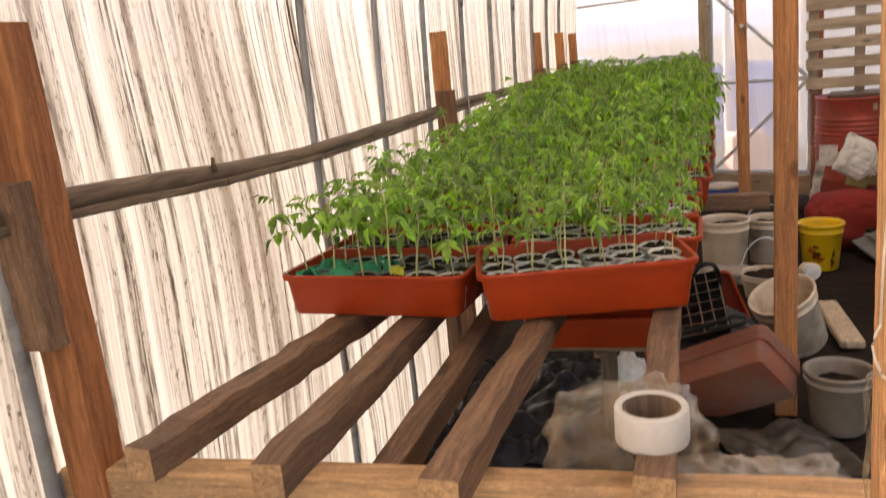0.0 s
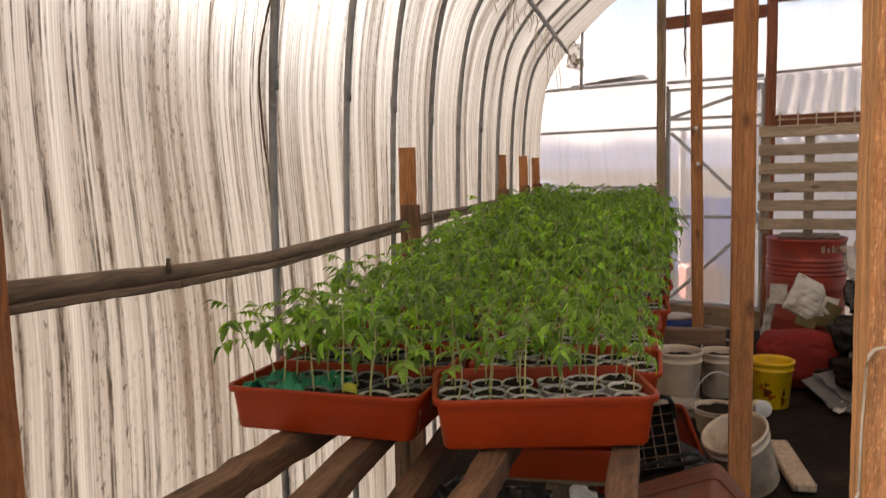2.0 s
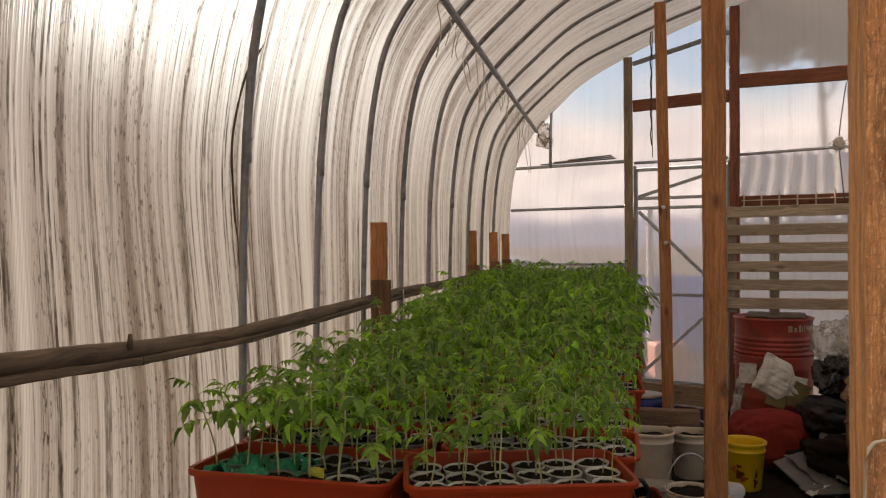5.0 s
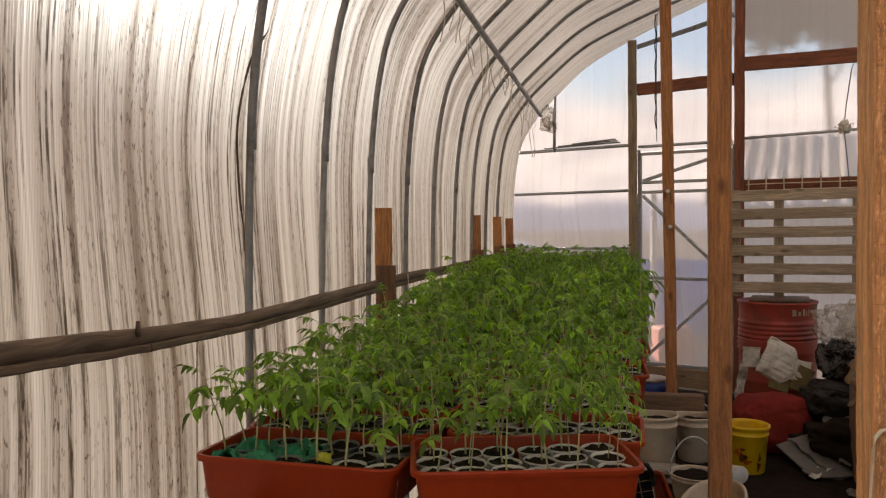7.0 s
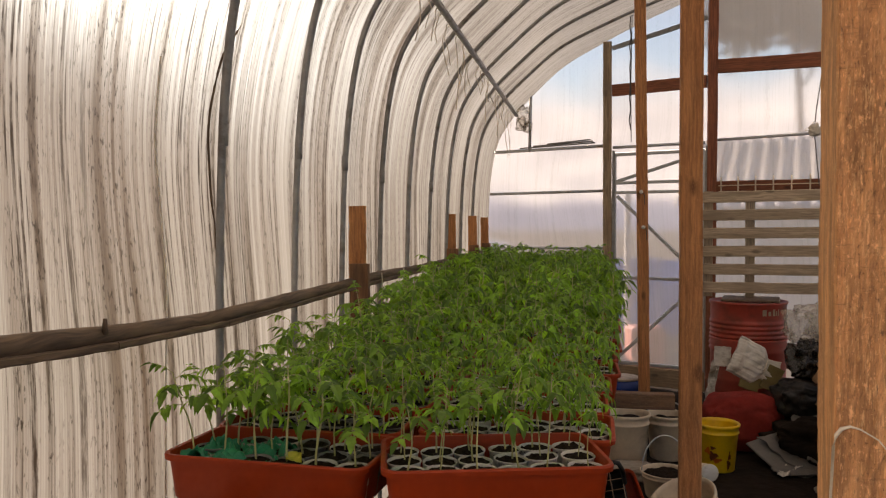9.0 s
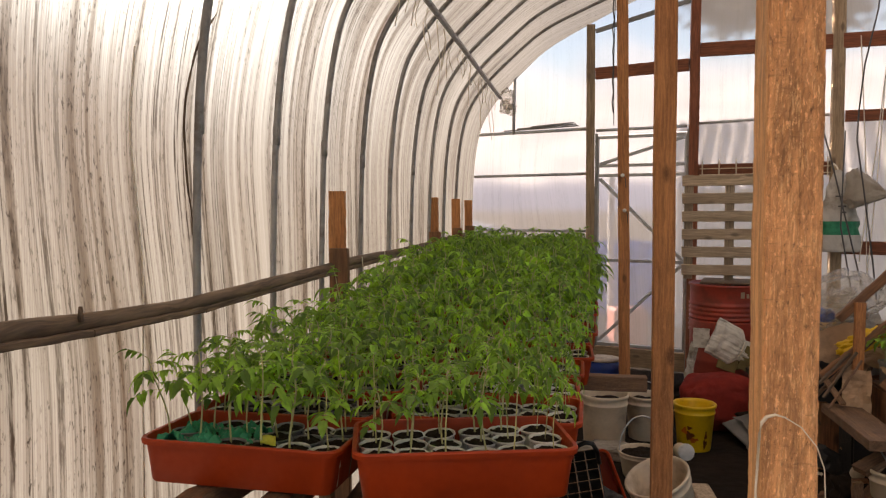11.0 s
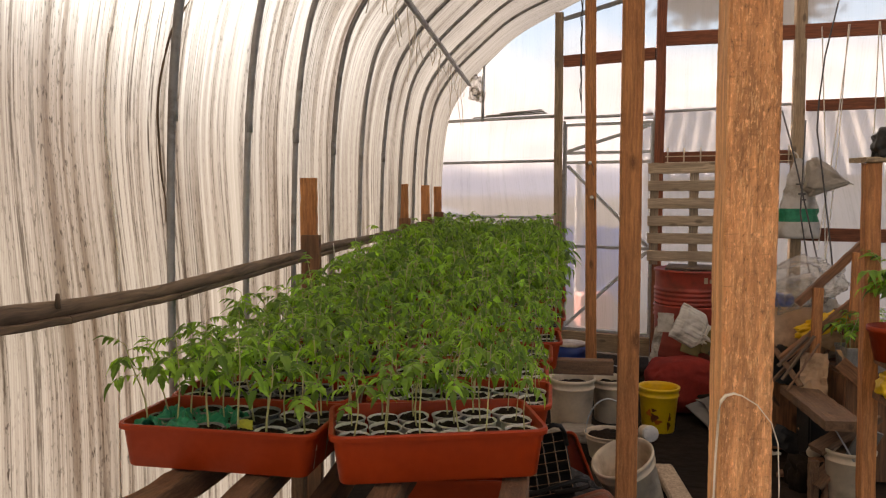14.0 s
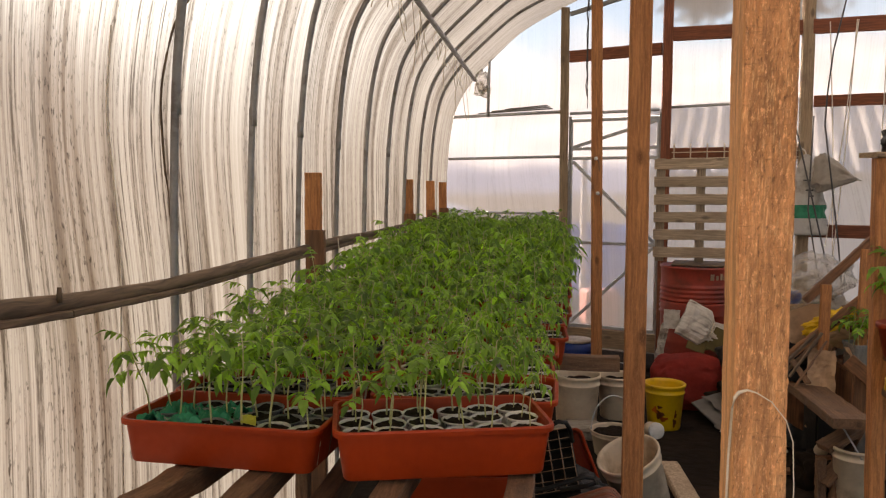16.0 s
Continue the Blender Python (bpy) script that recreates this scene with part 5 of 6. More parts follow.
for z in (1.685, 1.735):
    tube("wire", [wall_pt(0.935, z, 0.082), wall_pt(1.85, z, 0.082)], 0.004, M_LETTER, grid, 5)

# sacks before the barrel
put("red_sack", mesh_of("red_sack", rough_blob_bm(0.245, 0.19, 0.185, 7, 0.10, 5, 0.08), M_REDBAG, True), None, pose(0.86, 5.55, -0.01, 0, 0, 10), "full dark red woven sack", "sack")
for k, (x, y, z, w, h, rx, ry, rz) in enumerate(((0.915, 5.66, 0.345, 0.13, 0.14, -14, 20, 8), (1.035, 5.67, 0.345, 0.10, 0.16, -12, 24, -10), (0.975, 5.70, 0.34, 0.10, 0.12, -20, -8, 4))):
    put("olive_flap", mesh_of("olive_flap", box_bm(w, 0.008, h, 0.002, 0), M_OLIVE), None, pose(x, y, z, rx, ry, rz), "olive-brown card flap standing on the red sack", "card", "card flaps")


def tied_bag_bm():
    """A flat filled bag in the x and z plane, its square end at x = 0 and its neck tied, with a flared mouth past the tie."""
    bm = bmesh.new()
    faces = []
    for side in (1, -1):
        grid = []
        for i in range(31):
            a = 0.30 * i / 30
            half = 0.130 - 0.060 * max(0.0, min(1.0, (a - 0.165) / 0.05)) ** 1.5 if a < 0.215 else 0.07 + 0.28 * (a - 0.215)
            row = []
            for j in range(25):
                b = (j / 12 - 1)
                q = Vector((a * 9, b * 1.4, side * 3.0))
                puff = (1 - b ** 4) * (0.020 * min(1.0, a / 0.05) * (1 if a < 0.2 else 0.6) + 0.006)
                crease = 0.016 * abs(noise.noise(q * 1.3)) + 0.010 * abs(noise.noise(Vector((b * 7, a * 3, side))))
                row.append(bm.verts.new((a + 0.008 * noise.noise(Vector((b * 2, 1, 0))), side * -(puff + (crease if abs(b) < 0.99 else 0.0)), half * b + 0.006 * noise.noise(Vector((a * 14, 5, 0))))))
            grid.append(row)
        for i in range(30):
            for j in range(24):
                quad = (grid[i][j], grid[i + 1][j], grid[i + 1][j + 1], grid[i][j + 1])
                bm.faces.new(quad if side > 0 else quad[::-1])
    bmesh.ops.remove_doubles(bm, verts=bm.verts[:], dist=0.004)
    return bm


white_bag = thing("white_bag", (0.84, 5.74, 0.55), "white woven bag tied at its neck, leaning on the barrel", "bag")
BAG_M = pose(0.835, 5.70, 0.575, -16, 28, 4)
part("bag_body", tied_bag_bm(), M_WHITEBAG, white_bag, "", BAG_M)
tube("tie", [(0.208, -0.02, -0.055), (0.212, -0.036, -0.02), (0.206, -0.036, 0.02), (0.21, -0.02, 0.055)], 0.004, M_TWINE, white_bag, 6, "pale twine tie", m=BAG_M)
put("torn_paper", mesh_of("torn_paper", crumpled_bm(0.11, 0.135, 0.012, 16, 12, 14, 7.0, 0.002, 0.1), M_WHITEBAG), None, pose(0.80, 5.93, 0.515, 86, 0, -12), "torn white paper stuck on the barrel", "paper")
put("white_rag", mesh_of("white_rag", crumpled_bm(0.055, 0.30, 0.03, 19, 8, 26, 7.0, 0.003, 0.3), M_WHITEBAG), None, pose(0.735, 5.95, 0.33, 84, 10, -6), "white rag strip hanging beside the barrel", "rag")
for k, (x, y, z, rx, ry, rz, sx, sy) in enumerate(((1.15, 5.28, 0.10, 24, -6, 35, 0.42, 0.26), (1.29, 5.36, 0.22, 34, 8, -18, 0.34, 0.20), (1.06, 5.02, 0.01, 6, 0, 20, 0.25, 0.12), (1.22, 5.18, 0.10, 14, -14, 70, 0.32, 0.09), (1.34, 5.22, 0.17, 28, 12, 8, 0.22, 0.16))):
    put("roofing_sheet", mesh_of("roofing_sheet", crumpled_bm(sx, sy, 0.014, 50 + k, 26, 18, 2.5, 0.006), M_TARP), None, pose(x, y, z, rx, ry, rz), "bent grey sheet scrap on the rubbish heap", "sheet", "sheet scraps")
put("grey_slab", mesh_of("grey_slab", box_bm(0.46, 0.40, 0.014, 0.004, 0), M_TARP), None, pose(1.13, 5.20, 0.075, 20, -14, 24), "flat grey slab lying askew on the rubbish heap", "slab")
put("rubbish_mound", mesh_of("rubbish_mound", rough_blob_bm(0.34, 0.42, 0.15, 18, 0.3, 5, 0.25), M_FLOOR, True), None, pose(1.30, 5.48, -0.03), "heap of dark soil and rubbish", "heap")
put("black_bag", mesh_of("black_bag", rough_blob_bm(0.17, 0.14, 0.12, 27, 0.22, 5, 0.1, 2.2), M_BLACK, True), None, pose(1.21, 5.52, 0.21, 0, 4, 12), "dull black plastic sack on the heap", "bag")
put("black_bag", mesh_of("black_bag", rough_blob_bm(0.13, 0.12, 0.125, 23, 0.34, 5, 0.1, 2.4), M_GLOSSBAG, True), None, pose(1.27, 5.63, 0.43, 0, 10, 0), "shiny black rubbish bag on the heap", "bag")
put("brown_bag", mesh_of("brown_bag", rough_blob_bm(0.10, 0.10, 0.13, 29, 0.36, 4, 0.1, 2.8), M_CARD, True), None, pose(1.37, 5.52, 0.36, 0, 16, 0), "crumpled brown paper bag on the heap", "bag")
put("film_bag", mesh_of("film_bag", rough_blob_bm(0.14, 0.12, 0.11, 25, 0.34, 5, 0.1, 2.8), M_HAZEFILM, True), None, pose(1.30, 5.66, 0.68, 0, -8, 0), "crumpled clear film on a black bag", "bag")
tube("string", [(1.62, 6.55, 2.66), (1.564, 6.5, 2.52), (1.525, 6.49, 2.25), (1.51, 6.48, 2.10), (1.53, 6.48, 1.9), (1.552, 6.49, 1.70)], 0.004, M_CABLE, None, 5, "dark string with a knot before the end wall", "string", "strings at the end wall")
knot = thing("twine_knot", (1.51, 6.47, 2.10), "pale frayed twine knot on a hanging string", "knot")
part("core", rough_blob_bm(0.035, 0.03, 0.04, 35, 0.5, 4, 0.0, 3.5), M_TWINE, knot, "", pose(1.51, 6.465, 2.06), True)
for k in range(5):
    a = 1.3 * k
    tube("loop", [(1.51, 6.46, 2.10), (1.51 + 0.05 * math.cos(a), 6.45, 2.10 + 0.05 * math.sin(a)), (1.51 + 0.07 * math.cos(a + 0.5), 6.45, 2.10 + 0.06 * math.sin(a + 0.5)), (1.51 + 0.02 * math.cos(a + 1), 6.46, 2.10 + 0.02 * math.sin(a + 1))], 0.004, M_TWINE, knot, 5)
rnd = random.Random(77)
for k in range(16):
    x, y = rnd.uniform(0.95, 1.4), rnd.uniform(4.6, 5.3)
    bm = crumpled_bm(rnd.uniform(0.04, 0.11), rnd.uniform(0.03, 0.07), 0.03, 60 + k, 7, 6, 14, 0.002)
    put("scrap", mesh_of("scrap", bm, rnd.choice([M_WHITEBAG, M_TARP, M_GREYBAG, M_PAPER])), None, pose(x, y, 0.012, 0, 0, rnd.uniform(0, 360)), "small crumpled plastic scrap on the soil", "scrap", "scraps on the soil")
jar = thing("white_jar", (0.545, 4.80, 0.004), "small white jar lying on its side", "jar")
jm = pose(0.545, 4.80, 0.05, 80, 0, 18)
part("jar_body", lathe_bm([(0, -0.045), (0.040, -0.045), (0.043, -0.04), (0.043, 0.03), (0.038, 0.035), (0, 0.035)], 24), M_BUCKET, jar, "", jm, True)
part("lid", lathe_bm([(0.0455, 0.03), (0.0465, 0.033), (0.0465, 0.05), (0.044, 0.052), (0, 0.051)], 24), M_WHITECUP, jar, "white lid", jm, True)

# ---- small things on posts and hoops ----
hook = [(0.138, 1.043, 1.077), (0.139, 1.043, 1.15), (0.1415, 1.043, 1.205), (0.1435, 1.043, 1.216), (0.148, 1.043, 1.222), (0.156, 1.043, 1.2245), (0.165, 1.043, 1.222), (0.180, 1.043, 1.213), (0.195, 1.044, 1.194), (0.2025, 1.045, 1.172), (0.2055, 1.047, 1.124), (0.206, 1.05, 1.06)]
tube("bent_wire", hook, [0.0013, 0.0013, 0.0014, 0.0019, 0.0019, 0.0013, 0.0008, 0.0007, 0.0006, 0.0006, 0.0006, 0.0006], M_TWINE, None, 6, "pale bent wire looped on the rough post", "wire")
cord = [(0.138, 1.042, 1.082), (0.133, 1.041, 1.070), (0.1305, 1.040, 1.060), (0.134, 1.041, 1.044), (0.141, 1.043, 1.026), (0.155, 1.044, 1.017), (0.170, 1.044, 1.008), (0.190, 1.044, 0.999), (0.211, 1.047, 0.993), (0.214, 1.07, 0.99)]
tube("cord", cord, [0.0012, 0.0014, 0.0013, 0.0014, 0.0015, 0.0014, 0.0012, 0.0013, 0.0013, 0.0012], M_TWINE, None, 6, "white cord tied round the rough post", "cord")
tube("cord", [(0.1395, 1.041, 1.030), (0.134, 1.037, 1.033), (0.127, 1.034, 1.028), (0.124, 1.032, 1.015), (0.1255, 1.031, 0.995), (0.129, 1.031, 0.96), (0.126, 1.031, 0.92), (0.128, 1.032, 0.89)], [0.0024, 0.0032, 0.0036, 0.003, 0.0034, 0.0026, 0.003, 0.0015], M_FILM, None, 7, "twisted strip of clear film tied to the rough post", "strip")
for z, dx in ((1.648, 0.010), (1.398, 0.026)):
    ins = thing("insulator", (0.25 + dx, 6.06, z), "small white porcelain insulator on a post", "insulator", "insulators")
    m = pose(0.25 + dx, 6.075, z, 90, 0, 0)
    part("knob", lathe_bm([(0, 0.0), (0.012, 0.0), (0.013, 0.008), (0.008, 0.014), (0.013, 0.02), (0.014, 0.03), (0.006, 0.036), (0, 0.036)], 14), M_WHITECUP, ins, "", m, True)
    tube("wire_tail", [(0.25 + dx, 6.05, z), (0.27 + dx, 6.045, z - 0.02), (0.275 + dx, 6.06, z - 0.09)], 0.003, M_CABLE, ins, 5)
chain_pts = [(0.222 + 0.006 * math.sin(9 * k), 7.0 + 0.005 * math.cos(7 * k), 3.22 - 0.085 * k) for k in range(13)]
tube("rope", chain_pts, 0.006, M_CABLE, None, 6, "dark cord hanging from the arch", "cord")
tube("rope", [(0.236, 7.0, 3.22), (0.228, 7.0, 2.6), (0.232, 7.0, 2.1)], 0.0035, M_CABLE, None, 5, "dark cord hanging from the arch", "cord")
rnd = random.Random(9)
for k in range(26):
    y = 3.6 + 4.0 * k / 26 + rnd.uniform(-0.08, 0.08)
    ln = rnd.uniform(0.12, 0.42)
    x = -0.80 + rnd.uniform(-0.01, 0.01)
    pts = [(-0.785, y, 2.462), (x - 0.012, y + 0.004, 2.43)] + [(x - 0.015 + 0.02 * math.sin(3 * s + k), y + 0.015 * math.sin(5 * s + 2 * k), 2.43 - ln * s) for s in (0.3, 0.6, 1.0)]
    tube("twine_end", pts, 0.0026, M_TWINE, None, 4, "frayed pale twine tied to the purlin", "twine", "twine ends")
for k in range(9):
    y = 3.7 + 0.42 * k
    tube("twine", [(-1.005, y, 1.20), (-1.0, y + 0.02, 1.05), (-0.985, y + 0.01, 0.93)], 0.0024, M_TWINE, None, 4, "pale twine hanging from the side rail", "twine", "twine at the rail")

# ---- far side of the aisle ----
side = thing("side_bench", (1.3, 3.2, 0), "narrow wooden staging with a tall front post", "bench")
beam("post", (1.074, 3.05, 0), (1.044, 3.05, 1.535), 0.05, 0.05, M_ORANGE, side, seed=21)
beam("rear_post", (1.30, 3.2, 0), (1.295, 3.2, 1.10), 0.05, 0.05, M_BROWN, side)
beam("cap", (0.995, 3.04, 1.545), (1.09, 3.07, 1.545), 0.09, 0.016, M_PALE, side, "small pale board on the post")
beam("shelf", (1.06, 2.93, 0.872), (2.2, 2.93, 0.872), 0.16, 0.025, M_BROWN, side)
beam("shelf", (1.06, 2.93, 0.752), (2.2, 2.93, 0.752), 0.16, 0.025, M_BROWN, side)
beam("post", (2.2, 3.0, 0), (2.2, 3.0, 1.2), 0.06, 0.06, M_BROWN, side)
pot = thing("plant_pot", (1.098, 2.93, 0.886), "orange-red plastic pot with a leafy seedling", "pot")
pm = Matrix.Translation((1.098, 2.93, 0.886))
part("pot_body", lathe_bm([(0, 0), (0.065, 0), (0.085, 0.095), (0.092, 0.097), (0.092, 0.112), (0.086, 0.114), (0.080, 0.1), (0.06, 0.08), (0, 0.08)], 28), M_TRAY, pot, "", pm, True)
for k in range(5):
    v = VARIANTS[k]
    mm = pm @ pose(0.022 * math.cos(1.26 * k) , 0.022 * math.sin(1.26 * k), 0.08, 0, 0, 70 * k) @ Matrix.Diagonal((1.0, 1.0, 0.9, 1))
    stem = put("stem", STEMS[k], pot, mm)
    put("foliage", LEAVES[k], stem, mm)
put("yellow_bag", mesh_of("yellow_bag", rough_blob_bm(0.07, 0.05, 0.045, 31, 0.3, 4, 0.1), M_YELLOW, True), None, pose(1.115, 2.92, 0.764), "crumpled yellow and white packet on the shelf", "bag")
put("black_bag", mesh_of("black_bag", rough_blob_bm(0.04, 0.04, 0.05, 33, 0.4, 4, 0.1), M_BLACK, True), None, pose(1.085, 3.05, 1.551), "small black plastic bag on the post", "bag")
beam("plank", (1.262, 4.47, 0.410), (1.272, 3.83, 0.405), 0.17, 0.045, M_BENCH, None, "thick grey-brown plank propped on crates", "plank")
# first crate is added: it props the plank, black to match the shade there
for k, (x, y, sx, sy, h, rz, mt, lb) in enumerate(((1.32, 4.37, 0.11, 0.16, 0.372, 6, M_BLACK, "black crate added to prop a plank in shade"), (1.42, 4.95, 0.46, 0.42, 0.50, -8, M_BROWN, "brown wooden box on the floor"), (1.62, 4.45, 0.36, 0.3, 0.52, 0, M_BROWN, "worn brown wooden box beside crates"))):
    cr = thing("crate", (x, y, 0), lb, "crate", "crates and boxes")
    m = pose(x, y, 0, 0, 0, rz)
    for dx, dy, w, d in ((0, sy / 2, sx, 0.014), (0, -sy / 2, sx, 0.014), (sx / 2, 0, 0.014, sy - 0.016), (-sx / 2, 0, 0.014, sy - 0.016)):
        put("side", mesh_of("side", box_bm(w, d, h, 0.002, 0), mt), cr, m @ Matrix.Translation((dx, dy, 0)))
    put("top", mesh_of("top", box_bm(sx, sy, 0.012, 0.002, h + 0.001), mt), cr, m)
put("paper_shard", mesh_of("paper_shard", crumpled_bm(0.13, 0.22, 0.03, 71, 12, 12, 5, 0.003), M_CARD), None, pose(1.33, 4.44, 0.50, 70, 0, -22), "torn brown paper shard standing on the plank", "paper")
put("black_sheet", mesh_of("black_sheet", crumpled_bm(0.16, 0.20, 0.02, 73, 12, 12, 4, 0.003), M_BLACK), None, pose(1.22, 4.54, 0.52, 72, 20, 8), "black plastic sheet leaning behind the plank", "sheet")
put("cardboard", mesh_of("cardboard", box_bm(0.30, 0.012, 0.30, 0.003, 0), M_CARD), None, pose(1.30, 4.62, 0.52, -10, 0, 8), "torn cardboard sheet standing on a box", "cardboard")
rail = thing("balustrade", (1.4, 4.5, 0), "broken wooden balustrade leaning among the rubbish", "balustrade")
beam("rail", (1.255, 4.5, 0.855), (1.60, 4.5, 1.207), 0.035, 0.04, M_BROWN, rail)
beam("rail", (1.185, 4.5, 0.563), (1.62, 4.5, 0.95), 0.035, 0.04, M_BROWN, rail)
beam("rail", (1.12, 4.48, 0.43), (1.40, 4.48, 0.745), 0.018, 0.018, M_BENCH, rail)
beam("baluster", (1.335, 4.475, 0.0), (1.348, 4.475, 0.945), 0.05, 0.025, M_ORANGE, rail)
beam("baluster", (1.516, 4.475, 0.0), (1.535, 4.475, 1.13), 0.05, 0.025, M_ORANGE, rail)
put("yellow_bag", mesh_of("yellow_bag", rough_blob_bm(0.125, 0.05, 0.042, 37, 0.45, 5, 0.1, 3.4), M_YELLOW, True), None, pose(1.43, 4.56, 0.71, 0, -24, 0), "crumpled yellow bag on the boxes", "bag")
put("film_wad", mesh_of("film_wad", rough_blob_bm(0.24, 0.16, 0.12, 41, 0.36, 5, 0.1, 2.5), M_HAZEFILM, True), None, pose(1.40, 4.95, 0.80, 0, -14, 10), "heap of clear crumpled film on boxes", "film")
put("grey_wad", mesh_of("grey_wad", rough_blob_bm(0.22, 0.18, 0.17, 43, 0.3, 5, 0.1), M_GREYBAG, True), None, pose(1.42, 4.93, 0.505), "grey bundle on a cardboard box", "bundle")
put("blue_sheet", mesh_of("blue_sheet", crumpled_bm(0.15, 0.20, 0.05, 96, 18, 18, 5, 0.003), M_BLUE, True), None, pose(1.225, 4.74, 0.79, 72, 10, 12), "crumpled dark blue plastic sheet stuffed behind the cardboard", "sheet")
put("red_wad", mesh_of("red_wad", rough_blob_bm(0.09, 0.1, 0.12, 45, 0.3, 4, 0.1), M_REDBAG, True), None, pose(1.66, 4.78, 0.535), "dark red bundle among the boxes", "bundle")
put("blue_wad", mesh_of("blue_wad", rough_blob_bm(0.05, 0.06, 0.06, 47, 0.3, 4, 0.1), M_BLUE, True), None, pose(1.42, 5.48, 0.60), "faded blue bundle on the heap", "bundle")
planter = thing("planter", (1.58, 4.42, 0.534), "grey plastic planter with leafy seedlings", "planter")
pm = pose(1.56, 4.42, 0.534, 0, 0, 5)
for me in TRAY_GREY:
    put("planter_" + me.name.split(".")[0], me, planter, pm @ Matrix.Diagonal((0.52, 0.6, 1.3, 1)))
for k in range(9):
    mm = pm @ pose(-0.09 + 0.09 * (k % 3), -0.05 + 0.05 * (k // 3), 0.08, 0, 0, 50 * k) @ Matrix.Diagonal((1.0, 1.0, 0.75, 1))
    stem = put("stem", STEMS[k], planter, mm)
    put("foliage", LEAVES[k], stem, mm)
bottle = thing("white_bottle", (1.255, 4.15, 0.19), "white plastic bottle lying on the rubbish", "bottle")
put("rubbish_mound", mesh_of("rubbish_mound", rough_blob_bm(0.11, 0.10, 0.10, 61, 0.35, 4, 0.2), M_FLOOR, True), None, pose(1.255, 4.17, -0.02), "low mound of dark soil and rubbish", "mound")
bmt = pose(1.262, 4.15, 0.20, 40, 0, 20) @ Matrix.Diagonal((0.72, 0.72, 0.8, 1))
for k, (a, b) in enumerate((((1.20, 3.98, 0.08), (1.40, 4.06, 0.26)), ((1.13, 4.30, 0.02), (1.50, 4.10, 0.10)), ((1.26, 4.12, 0.0), (1.245, 4.10, 0.17)), ((1.22, 4.3, 0.03), (1.52, 4.12, 0.30)))):
    beam("offcut", a, b, 0.09 if k == 0 else 0.07, 0.02, M_BROWN if k else M_BENCH, None, "short brown timber offcut among the rubbish", "offcut", "timber offcuts")
part("body", lathe_bm([(0, -0.06), (0.04, -0.06), (0.044, -0.05), (0.044, 0.04), (0.03, 0.055), (0.015, 0.06), (0, 0.06)], 20), M_BUCKET, bottle, "", bmt, True)

for k, (a, b, w, d, mt, lb) in enumerate((
        ((1.135, 4.30, 0.50), (1.30, 4.36, 0.715), 0.016, 0.012, M_BARK, "thin dark lath leaning on the rubbish"),
        ((1.150, 4.26, 0.455), (1.315, 4.33, 0.68), 0.013, 0.010, M_BENCH, "thin brown lath leaning on the rubbish"),
        ((1.125, 4.34, 0.56), (1.28, 4.40, 0.70), 0.018, 0.014, M_BARK, "dark stick leaning on the rubbish"),
        ((1.215, 4.02, 0.235), (1.50, 4.10, 0.385), 0.10, 0.03, M_BENCH, "brown board propped on edge in the rubbish"),
        ((1.205, 4.00, 0.0), (1.20, 4.00, 0.19), 0.045, 0.03, M_BENCH, "short brown stub standing in the soil"),
        ((1.255, 3.98, 0.0), (1.29, 4.0, 0.16), 0.05, 0.03, M_BROWN, "short brown stub standing in the soil"),
        ((1.40, 4.28, 0.60), (1.56, 4.22, 0.455), 0.02, 0.07, M_BROWN, "brown board end among the boxes"),
        ((1.19, 4.62, 0.56), (1.27, 4.70, 0.80), 0.10, 0.006, M_CARD, "brown cardboard flap leaning on a box"))):
    beam("lath" if k < 3 else "board" if k in (3, 6) else "stub" if k < 6 else "cardboard_flap", a, b, w, d, mt, None, lb, "lath" if k < 3 else "board" if k in (3, 6) else "stub" if k < 6 else "cardboard", "", seed=60 + k)
put("cardboard", mesh_of("cardboard", box_bm(0.26, 0.008, 0.22, 0.002, 0), M_CARD), None, pose(1.32, 4.66, 0.535, -18, 8, -14), "torn cardboard sheet standing on a box", "cardboard")
put("film_wad", mesh_of("film_wad", rough_blob_bm(0.16, 0.10, 0.07, 48, 0.45, 5, 0.1, 3.0), M_HAZEFILM, True), None, pose(1.30, 4.72, 0.82, 0, -20, 10), "heap of clear crumpled film on boxes", "film")
# torn papers, sheets and slats piled on and between the boxes
rnd = random.Random(123)
for k in range(22):
    x, y = rnd.uniform(1.18, 1.62), rnd.uniform(4.36, 5.05)
    kind = rnd.choice(("card", "card", "tarp", "black", "slat"))
    z = 0.46 + 0.22 * rnd.random() if k % 4 else 0.10 + 0.2 * rnd.random()
    turn = pose(x, y, z, rnd.uniform(35, 80), rnd.uniform(-35, 35), rnd.uniform(-60, 60))
    if kind == "slat":
        a = turn @ Vector((0, -0.13, 0))
        b = turn @ Vector((0, 0.16, 0))
        beam("slat", a[:], b[:], 0.035, 0.012, M_BENCH, None, "short broken wooden slat in the rubbish", "slat", "broken slats")
    else:
        bm = crumpled_bm(rnd.uniform(0.10, 0.20), rnd.uniform(0.08, 0.17), 0.022, 90 + k, 10, 9, 6, 0.003)
        name, material, label = {"card": ("paper_shard", M_CARD, "torn brown paper shard in the rubbish"), "tarp": ("sheet_shard", M_TARP, "broken grey sheet shard in the rubbish"), "black": ("black_sheet", M_BLACK, "crumpled black plastic sheet in the rubbish")}[kind]
        put(name, mesh_of(name, bm, material), None, turn, label, name.split("_")[1] if kind != "card" else "paper", "torn shards in the rubbish")

